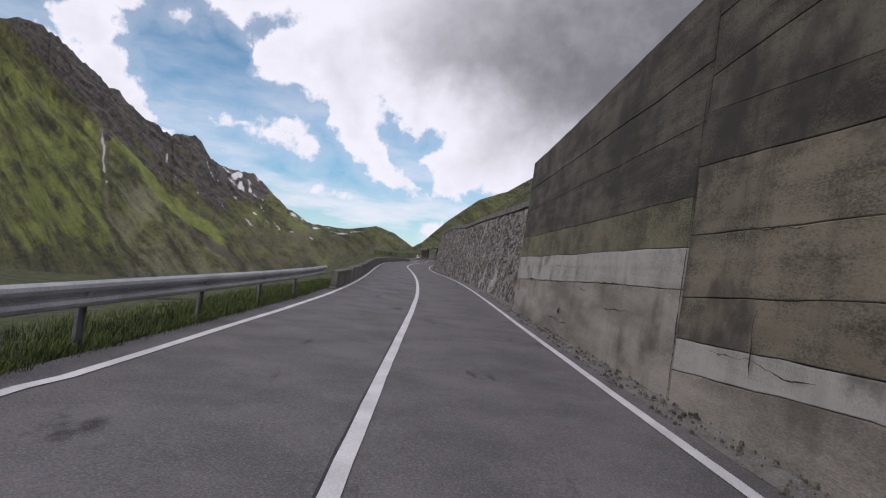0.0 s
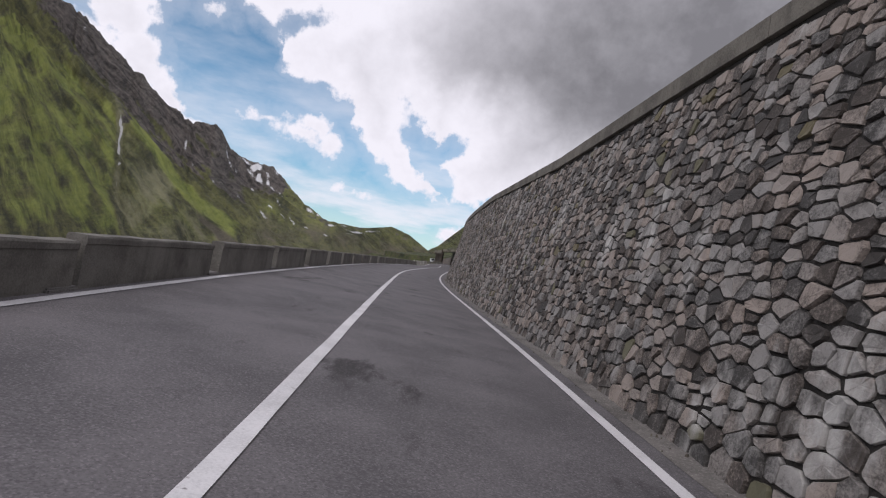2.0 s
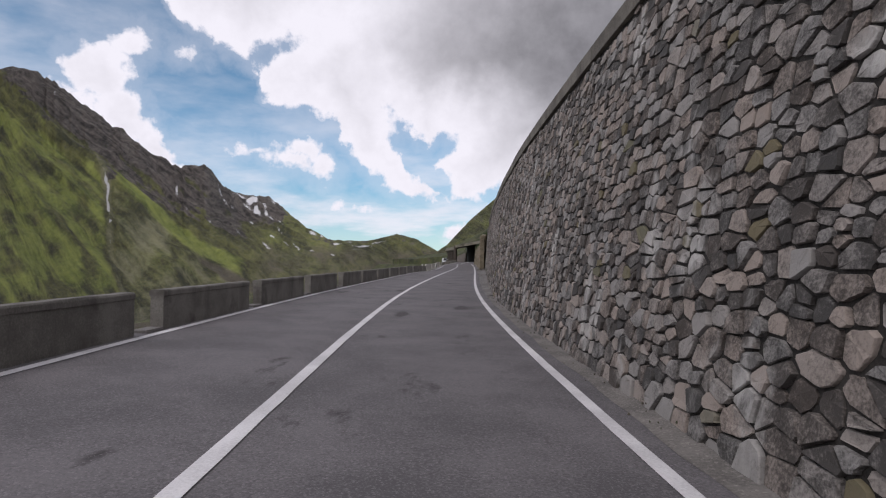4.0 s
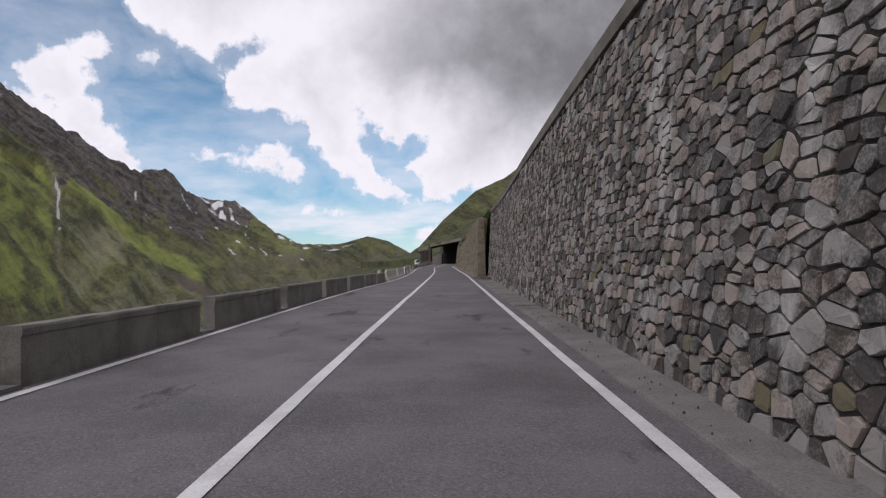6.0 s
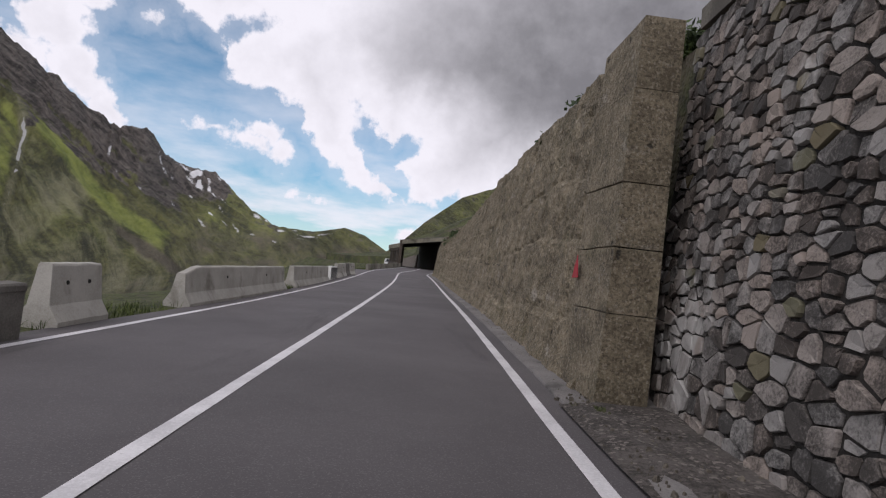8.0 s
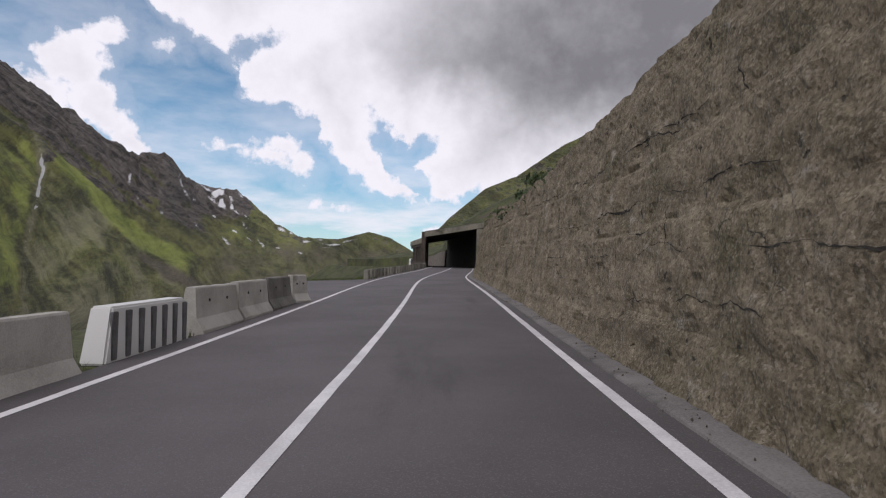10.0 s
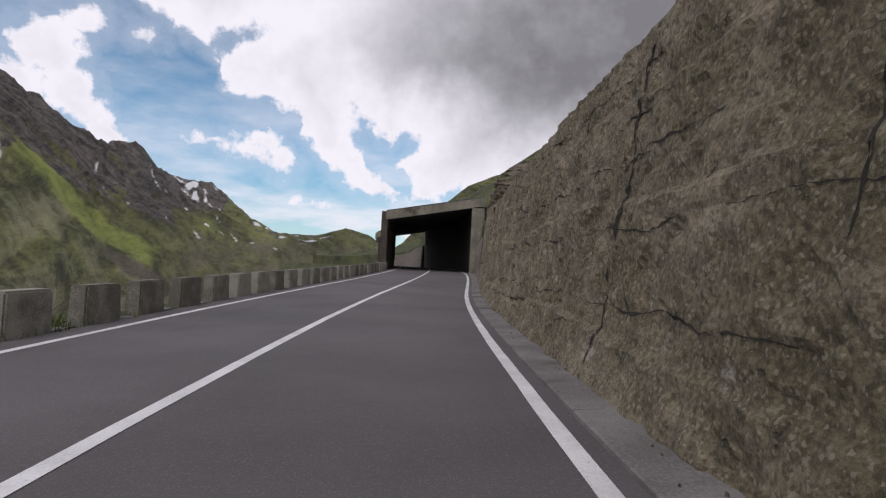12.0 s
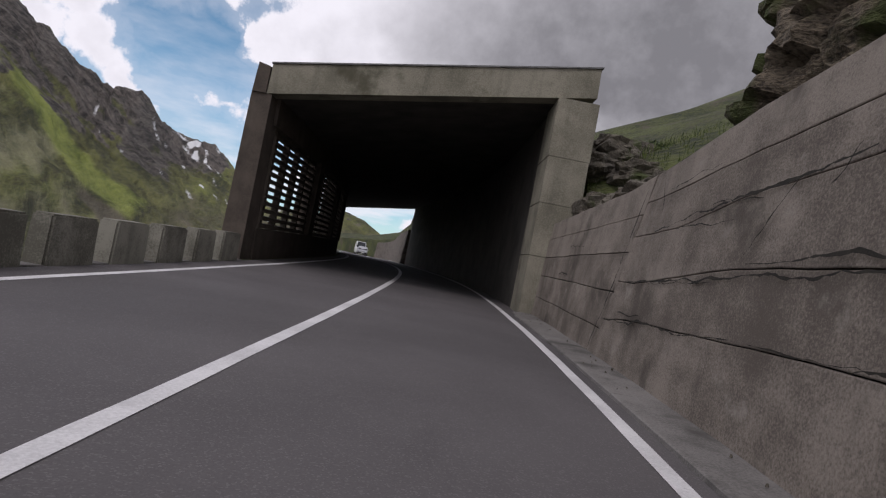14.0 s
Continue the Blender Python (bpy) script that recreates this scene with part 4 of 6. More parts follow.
def lift_wall(wall, s0, s1, seams, face, top, materials, lean=(0.0, 0.0), gap=0.006, thick=0.3, seed=1):
    """Cast lifts between wandering pour lines, each a solid with its own edges; seams are lists of (s, h)."""
    rng = random.Random(seed)

    def level(k, s):
        if k == 0:
            return -0.15
        if k == len(seams) + 1:
            return top(s)
        return steps(seams[k - 1], s) + 0.022 * wob(s, k * 3.1, seed, 0.5) + 0.012 * wob(s, k * 5.3, seed, 2.3)
    for k in range(len(seams) + 1):
        out = rng.uniform(0.0, 0.014)
        n = max(2, round((s1 - s0) / 0.35))
        verts, faces = [], []
        for i in range(n + 1):
            q = s0 + 0.008 + (s1 - s0 - 0.016) * i / n
            z0, z1 = level(k, q), level(k + 1, q) - gap - 0.012 * abs(wob(q, k, 6, 1.1))
            tilt = lean[0] + (lean[1] - lean[0]) * i / n
            row = []
            for m, (z, back) in enumerate(((z0, 0.005), (z0 + 0.008, 0.0), (z0 * 0.66 + z1 * 0.34, 0), (z0 * 0.33 + z1 * 0.67, 0), (z1 - 0.008, 0.0), (z1, 0.005))):
                d = face(q, z) - out + back + 0.012 * wob(q, z, seed, 0.8) + 0.005 * wob(q, z, seed, 3.5)
                row.append(on_road(q + tilt * z, d, z))
            row.append(on_road(q + tilt * z1, face(q, z1) + (thick(z1) if callable(thick) else thick), z1))
            row.append(on_road(q + tilt * z0, face(q, z0) + (thick(z0) if callable(thick) else thick), z0))
            verts += row
        for i in range(n):
            for m in range(8):
                a, b = i * 8 + m, i * 8 + (m + 1) % 8
                faces.append((a, b, b + 8, a + 8))
        faces.append(tuple(range(8))[::-1])
        faces.append(tuple(n * 8 + m for m in range(8)))
        mesh_object("panel", verts, faces, materials.get(k, materials[-1]), wall)


def flat_seams(*levels):
    return [[(0, h)] for h in levels]


def build_board_wall():
    top = lambda s: 5.3
    face = lambda s, h: 3.44 + 0.035 * h
    wall = structure(bar("wall_concrete", -30, 20.9, 4.0, lambda s: [(3.52, -0.2), (3.71, 5.22), (4.6, 5.22), (4.6, -0.2)], SHADED_MORTAR), "old board-marked concrete retaining wall with pale repaired lifts", "retaining wall")
    lift_wall(wall, -30, -19, flat_seams(0.8, 1.6, 2.4, 3.2, 4.0, 4.8), face, top, {-1: BOARD}, seed=3)
    lift_wall(wall, -19, -6, flat_seams(0.75, 1.5, 2.3, 3.0, 3.9, 4.7), face, top, {-1: BOARD, 2: FRESH}, seed=4)
    lift_wall(wall, -6, 7.05, [[(-6, 0.5), (3.8, 0.64), (7, 0.44)], [(-6, 0.95), (3.8, 0.94), (7, 0.80)], [(-6, 1.5), (4, 1.45), (7, 1.3)], [(-6, 2.1), (7, 2.05)], [(4, 2.78), (7, 2.9)], [(4, 3.3), (7, 3.58)], [(4, 4.1), (7, 4.05)], [(0, 4.8)]],
              face, top, {-1: BOARD_DARK, 0: TAN, 1: FRESH, 2: BOARD, 3: BOARD, 4: BOARD}, (0.0, 0.03), seed=5)
    lift_wall(wall, 7.05, 20.85, [[(7, 1.40), (12.5, 1.32), (22, 1.13)], [(7, 1.92), (22, 1.92)], [(7, 2.55), (22, 2.60)], [(7, 3.48), (22, 3.55)], [(7, 4.25), (22, 4.35)]],
              face, top, {-1: BOARD_DARK, 0: TAN, 1: FRESH, 2: MOSSY}, (0.03, 0.0), seed=6)
    skin = lambda s, h: face(s, h) - 0.026
    for n, (a, b, width) in enumerate((((9.5, 1.375), (13.0, 1.31), 0.03), ((13.2, 1.30), (17.0, 1.24), 0.03), ((17.0, 1.25), (19.6, 1.15), 0.04), ((12.0, 1.66), (17.5, 1.62), 0.008), ((14.6, 1.30), (14.65, 1.18), 0.03), ((16.2, 1.26), (16.3, 1.15), 0.03))):
        crack(wall, a, b, width, 380 + n, 0.05, skin)
    crack(wall, (13.55, 0.66), (13.75, 0.56), 0.11, 400, 0.02, skin)
    rng = random.Random(23)
    for n in range(26):
        s, h = rng.uniform(-2, 18.5), rng.uniform(0.4, 4.8)
        b = (s + rng.uniform(0.4, 2.4), h + rng.uniform(-0.05, 0.05)) if rng.random() < 0.65 else (s + rng.uniform(-0.15, 0.15), h + rng.uniform(0.3, 0.8))
        crack(wall, (s, h), b, rng.uniform(0.008, 0.022), 420 + n, 0.07, skin)
    crack(wall, (7.05, 0.0), (7.2, 5.1), 0.04, 460, 0.03, skin)
    return wall


MOSSY = surface("mossy_board_concrete", (0.042, 0.039, 0.024), (0.165, 0.150, 0.092), 1.2, 30, 0.93, 0.4, 0.015, stain=(0.170, 0.165, 0.075), stain_scale=0.7, stain_cut=(0.54, 0.68), streaks=0.4, stretch=(0.8, 0.8, 1.6), fine_part=1.1)
TAN = surface("tan_patched_concrete", (0.130, 0.113, 0.094), (0.350, 0.313, 0.266), 0.7, 40, 0.92, 0.4, 0.015, streaks=0.3, stain=(0.09, 0.08, 0.063), stain_scale=0.6, stain_cut=(0.52, 0.72), stretch=(0.6, 0.6, 2.5))
build_board_wall()


def build_reflector():
    """A small round red marker near the end of the wall."""
    bm = bmesh.new()
    bmesh.ops.create_cone(bm, cap_ends=True, segments=20, radius1=0.055, radius2=0.048, depth=0.02, matrix=Matrix.Rotation(-math.pi / 2, 4, "Y"))
    ob = part("wall_marker", bm, RED)
    ob.matrix_world = road_pose(20.7, 3.44 + 0.035 - 0.024, 1.03)
    return tagged(ob, "small round red marker on the end of a concrete wall", "wall marker")


build_reflector()


JOINTS = (41.0, 61.0, 81.0, 100.9, 120.9)


def cell(px, py, near, low, high, extra):
    """The patch of wall nearer to one point than to its neighbours."""
    poly = [(px - 0.5, py - 0.5), (px + 0.5, py - 0.5), (px + 0.5, py + 0.5), (px - 0.5, py + 0.5)]
    cuts = [((qx - px), (qy - py), ((qx * qx - px * px) + (qy * qy - py * py)) / 2) for qx, qy in near]
    cuts += [(0, -1, -low), (0, 1, high), extra]
    for a, b, c in cuts:
        out = []
        for k, (x0, y0) in enumerate(poly):
            x1, y1 = poly[(k + 1) % len(poly)]
            f0, f1 = a * x0 + b * y0 - c, a * x1 + b * y1 - c
            if f0 <= 0:
                out.append((x0, y0))
            if (f0 < 0 < f1) or (f1 < 0 < f0):
                t = f0 / (f0 - f1)
                out.append((x0 + (x1 - x0) * t, y0 + (y1 - y0) * t))
        poly = out
        if len(poly) < 3:
            return []
    return poly


def build_stone_wall():
    start, end = 20.95, 131.62
    rng = random.Random(11)

    def face(s, h):
        return stone_foot(s) + steps(((85, 0.165), (95, 0.125), (104, 0.085), (120, 0.072), (131.4, 0.07)), s) * h

    top = lambda s: wall_top(min(max(s, 21.2), 133.3)) - 0.27
    wall = structure(bar("wall_stone", start, end, 1.5, lambda s: [(face(s, -0.2), -0.2), (face(s, top(s)), top(s)), (face(s, top(s)) + 0.55, top(s)), (face(s, -0.2) + 1.2, -0.2)], SHADED_MORTAR),
                     "grey rubble stone retaining wall with deep joints and lime stains", "retaining wall")
    # seeds in uneven courses: low stones and tall ones side by side
    seeds, table, FLAT = [], {}, 1.45
    h = 0.02
    while h < 5.3:
        course = rng.uniform(0.12, 0.21) * (1.1 if h < 1.0 else 1.0)
        s = start + rng.uniform(-0.2, 0.1)
        while s < end + 0.2:
            wide = rng.choice((rng.uniform(0.09, 0.15), rng.uniform(0.15, 0.25), rng.uniform(0.15, 0.25), rng.uniform(0.22, 0.33))) * (1.1 if h < 1.0 else 1.0)
            if rng.random() < 0.10:
                seeds.append((s + wide / 2, h + course * 0.24 + rng.uniform(-0.02, 0.02)))
                seeds.append((s + wide / 2 + rng.uniform(-0.05, 0.05), h + course * 0.78 + rng.uniform(-0.02, 0.02)))
            elif rng.random() < 0.87:
                seeds.append((s + wide / 2 + rng.uniform(-0.03, 0.03), h + course / 2 + rng.uniform(-0.035, 0.035)))
            s += wide
        h += course
    for n, (s, h) in enumerate(seeds):
        table.setdefault((int(s / 0.5), int(h / 0.5)), []).append(n)
    single, verts, faces = 0, [], []
    for n, (s, h) in enumerate(seeds):
        limit = top(s)
        if h > limit - 0.04 or not start + 0.05 < s < end - 0.05:
            continue
        ci, cj = int(s / 0.5), int(h / 0.5)
        near = [seeds[m] for i in (-1, 0, 1) for j in (-1, 0, 1) for m in table.get((ci + i, cj + j), ()) if m != n]
        near = [q for q in near if (q[0] - s) ** 2 + (q[1] - h) ** 2 < 0.6]
        side = 1 if s < min(JOINTS, key=lambda q: abs(q - s)) else -1
        slot = min(JOINTS, key=lambda q: abs(q - s))
        # beds count more than uprights, so the cells come out as rough blocks
        poly = [(x, y / FLAT) for x, y in cell(s, h * FLAT, [(a, b * FLAT) for a, b in near], -0.03 * FLAT, limit * FLAT, (side, 0, side * slot - 0.02))]
        if len(poly) < 3:
            continue
        # broken outlines: corners cut off, long edges bent
        cut = []
        for a, (x1, y1) in enumerate(poly):
            x0, y0 = poly[a - 1]
            x2, y2 = poly[(a + 1) % len(poly)]
            e0, e2 = math.hypot(x1 - x0, y1 - y0), math.hypot(x2 - x1, y2 - y1)
            c = rng.uniform(0.08, 0.30)
            if e0 < 0.05 or e2 < 0.05:
                cut.append((x1, y1))
                continue
            cut.append((x1 + (x0 - x1) * c * min(1, 0.12 / e0), y1 + (y0 - y1) * c * min(1, 0.12 / e0)))
            cut.append((x1 + (x2 - x1) * c * min(1, 0.12 / e2), y1 + (y2 - y1) * c * min(1, 0.12 / e2)))
        poly = cut
        mx, my = sum(p[0] for p in poly) / len(poly), sum(p[1] for p in poly) / len(poly)
        size = max(0.08, min(max(p[0] for p in poly) - min(p[0] for p in poly), max(p[1] for p in poly) - min(p[1] for p in poly)))
        inset = 1 - rng.uniform(0.012, 0.038) / size
        proud = rng.uniform(0.014, 0.048)
        tilt_s, tilt_h, worn = rng.uniform(-0.07, 0.07), rng.uniform(-0.06, 0.06), rng.uniform(0.91, 0.965)
        here, k = [], len(poly)
        jitter = [(rng.uniform(-0.008, 0.008), rng.uniform(-0.008, 0.008)) for _ in poly]
        for ring, (shrink, out) in enumerate(((inset, -0.04), (inset * 0.985, proud * 0.70), (inset * worn, proud))):
            for (x, y), (jx, jy) in zip(poly, jitter):
                ss, hh = mx + (x - mx) * shrink + jx, my + (y - my) * shrink + jy
                o = out + ((ss - mx) * tilt_s + (hh - my) * tilt_h + rng.uniform(-0.006, 0.006) if ring == 2 else 0.0)
                here.append(on_road(ss, face(ss, hh) - o, hh))
        quads = [(r * k + a, r * k + (a + 1) % k, (r + 1) * k + (a + 1) % k, (r + 1) * k + a) for r in (0, 1) for a in range(k)]
        here.append(on_road(mx + rng.uniform(-0.03, 0.03), face(mx, my) - proud - rng.uniform(-0.010, 0.008), my + rng.uniform(-0.03, 0.03)))
        quads += [(2 * k + a, 2 * k + (a + 1) % k, 3 * k) for a in range(k)]
        if 87.0 < s < 90.6 and single < 290:
            single += 1
            mid = on_road(mx, face(mx, my), my)
            ob = mesh_object("stone", [v - mid for v in here], [q[::-1] for q in quads], STONE_ONE, wall)
            ob.location = mid
        else:
            base = len(verts)
            verts += here
            faces += [tuple(base + v for v in q[::-1]) for q in quads]
    rest = mesh_object("stones", verts, faces, STONE, wall)
    tagged(rest, kind="stuff")
    # coping: cast lengths laid on top, a little over the face
    s, last = start + 0.2, None
    while s < end - 0.5:
        length = min(6.0, end - 0.1 - s)

        def row(q):
            f, t = face(q, top(q)), top(q) + 0.004
            return [(f - 0.07, t), (f - 0.08, t + 0.24), (f - 0.05, t + 0.27), (f + 0.42, t + 0.28), (f + 0.45, t)]
        bar("coping_slab", s, s + length - 0.015, 1.5, row, COPING, wall)
        s += length
    return wall


build_stone_wall()


def rough_top(s):
    return steps(((130, 4.0), (131.5, 4.0), (134, 4.25), (147, 4.25), (158, 4.0), (170, 3.5), (178, 3.3), (185, 3.25), (195, 3.32), (200, 3.42), (207, 3.65), (211, 3.55)), s) + 0.12 * wob(s, 0, 0, 0.3) + 0.05 * wob(s, 3, 0, 1.4)


SEAMS = ((0.55, 0.05, 0.22), (1.75, 0.035, 0.22), (2.7, 0.045, 0.3))


def rough_face(s, h):
    """How far right of the centre line the old wall's uneven face lies."""
    out = 0.055 * wob(s, h, 0, 0.5) + 0.018 * (1 - 2 * abs(wob(s, h * 1.3, 7, 1.1))) + 0.022 * wob(s, h, 3, 2.7) + 0.015 * wob(s, h, 5, 6.5) + 0.010 * wob(s, h, 15, 13.0)
    # plates that have broken away, large and small
    out -= 0.030 * ease(0.04, 0.12, wob(s * 0.7, h * 1.1, 12)) + 0.022 * ease(0.10, 0.18, wob(s * 1.9, h * 2.4, 31)) + 0.016 * ease(0.1, 0.2, wob(s * 4.5, h * 5.0, 44))
    for level, deep, sway in SEAMS:
        edge = level + sway * wob(s, level, 1, 0.22) + 0.06 * wob(s, level, 5, 1.3) + 0.02 * wob(s, level, 6, 4.0)
        part_of = ease(0.0, 0.25, wob(s, level, 9, 0.12) + 0.25)
        out -= deep * ease(edge - 0.02, edge + 0.03, h) * part_of
        ledge = (0.085 * ease(186, 191, s) * ease(206, 200, s) if level < 1 else 0.055) * ease(-0.05, 0.3, wob(s, level, 21, 0.35))
        out -= ledge * ease(0.06, 0.0, abs(h - edge - 0.02))
    low = ease(0.35, 0.0, h) * 0.06
    free = 3.42 + 0.02 * ease(132, 142, s) + (0.05 + 0.035 * ease(133, 148, s)) * h - out - low
    flush = 0.85 * ease(206.5, 210.2, s)
    return free * (1 - flush) + (3.33 + 0.06 * h - 0.3 * out) * flush


def build_rough_wall():
    """Old rough concrete: lifts that step back, bulges, spalls and wandering cracks."""
    s0, s1 = 131.3, 210.31
    cols, rows = round((s1 - s0) / 0.055), 64
    holes = ((193.0, 1.11), (186.5, 2.05), (163.5, 2.5), (163.1, 0.62), (205.5, 1.2), (176.6, 0.45), (171.4, 0.95))
    verts, faces = [], []
    for i in range(cols + 1):
        s = s0 + (s1 - s0) * i / cols
        top = rough_top(s)
        for j in range(rows + 1):
            h = -0.15 + (top + 0.15) * j / rows
            verts.append(on_road(s, rough_face(s, h), h))
        deep = 0.46 + 0.35 * ease(134, 138, s)
        back = rough_face(s, top)
        verts.append(on_road(s, back + 0.12, top + 0.04 * wob(s, 9, 0, 1.0)))
        verts.append(on_road(s, back + deep, top - 0.05))
        verts.append(on_road(s, 3.42 + deep, -0.2))
    w = rows + 4
    for i in range(cols):
        for j in range(w - 1):
            a = i * w + j
            faces.append((a, a + 1, a + w + 1, a + w))
    faces.append(tuple(range(w))[::-1])
    faces.append(tuple(cols * w + j for j in range(w)))
    wall = structure(mesh_object("wall_rough", verts, faces, ROUGH, smooth=False), "old rough brownish concrete retaining wall, cracked and spalled", "retaining wall")
    known = (((176.95, 0.0), (176.85, 3.1), 0.05, 0.035), ((183.4, 1.2), (183.2, 3.0), 0.05, 0.1), ((197.4, 0.7), (197.6, 2.2), 0.035, 0.08), ((192.2, 2.15), (196.8, 2.5), 0.035, 0.14), ((192.3, 0.43), (197.4, 0.47), 0.035, 0.08),
             ((208.4, 1.06), (210.3, 1.02), 0.085, 0.06), ((168.4, 2.9), (169.3, 1.0), 0.04, 0.2), ((181.4, 0.8), (181.2, 1.9), 0.04, 0.1), ((175.4, 1.5), (176.4, 1.0), 0.018, 0.15), ((174.0, 1.9), (176.3, 1.55), 0.016, 0.2),
             ((166.3, 0.1), (166.0, 2.4), 0.035, 0.2), ((162.0, 0.9), (163.6, 2.6), 0.03, 0.25), ((171.8, 0.3), (172.2, 2.7), 0.04, 0.22), ((186.6, 0.2), (186.3, 3.1), 0.10, 0.16), ((204.0, 0.2), (204.3, 2.9), 0.035, 0.2))
    for n, (a, b, width, sway) in enumerate(known):
        crack(wall, a, b, width, 60 + n, sway)
    # pour joints in broken lengths, their shadow lines painted as dark strips
    rng = random.Random(29)
    for n, (level, first_s) in enumerate(((2.08, 150.0), (2.95, 156.0), (0.78, 176.0), (1.45, 140.0))):
        at = first_s
        while at < 208:
            go = rng.uniform(1.5, 4.5)
            lift = level + 0.12 * wob(at, level, 2, 0.3)
            crack(wall, (at, lift), (min(at + go, 210), level + 0.12 * wob(at + go, level, 2, 0.3)), rng.uniform(0.010, 0.030), 300 + 40 * n + int(at), 0.09)
            at += go + rng.uniform(0.1, 1.6)
    rng = random.Random(19)
    for n in range(46):
        s, h = rng.uniform(136, 209), rng.uniform(0.5, 3.0)
        if rng.random() < 0.55:
            b = (s + rng.uniform(0.6, 2.2), h + rng.uniform(-0.12, 0.12))
        else:
            b = (s + rng.uniform(-0.4, 0.4), min(3.2, h + rng.uniform(0.3, 0.9)))
        crack(wall, (s, h), b, rng.uniform(0.012, 0.03), 200 + n, 0.14)
    for hs, hh in holes:
        drain = group_empty("drain_pipe", road_pose(hs, rough_face(hs, hh) + 0.02, hh))
        bm = bmesh.new()
        ring = []
        for x, r in ((0.12, 0.075), (-0.045, 0.07), (-0.055, 0.062), (-0.045, 0.05), (0.10, 0.05)):
            ring.append([bm.verts.new((x, r * math.cos(a * math.pi / 7), r * math.sin(a * math.pi / 7))) for a in range(14)])
        for a, b in zip(ring, ring[1:]):
            for k in range(14):
                bm.faces.new((a[k], a[(k + 1) % 14], b[(k + 1) % 14], b[k]))
        part("pipe", bm, ROUGH, drain)
        bm = bmesh.new()
        bmesh.ops.create_circle(bm, cap_ends=True, segments=14, radius=0.05, matrix=Matrix.Translation((0.02, 0, 0)) @ Matrix.Rotation(math.pi / 2, 4, "Y"))
        part("opening", bm, VOID, drain, "dark inside of the pipe")
        tagged(drain, "small grey drain pipe set in a rough concrete wall", "drain pipe", "drain pipes in the wall")
    return wall



def build_wall_end():
    """Squared end of the rough wall, cast in lifts."""
    face = lambda s, h: 3.42 + 0.02 * h
    pier = structure(bar("wall_end", 130.65, 131.8, 0.5, lambda s: [(3.48, -0.2), (3.56, 3.85), (3.80, 3.85), (3.90, -0.2)], SHADED_MORTAR), "squared brown concrete end of the rough wall", "retaining wall")
    lift_wall(pier, 130.6, 131.9, flat_seams(0.95, 1.62, 2.3, 3.25), face, lambda s: 4.0, {-1: ROUGH}, (0.0, 0.0), 0.006, lambda z: 0.54 - 0.03 * z, seed=9)
    mark = mesh_object("paint_mark", [on_road(s, 3.40 + 0.03 * h - 0.05, h) for s, h in ((131.6, 1.28), (131.86, 1.27), (131.8, 1.42), (131.74, 1.55), (131.66, 1.40))], [(0, 1, 2, 3, 4)], RED)
    mark.modifiers.new("thickness", "SOLIDIFY").thickness = 0.006
    tagged(mark, "small red spray-paint mark on a concrete wall", "paint mark")


build_rough_wall()
build_wall_end()


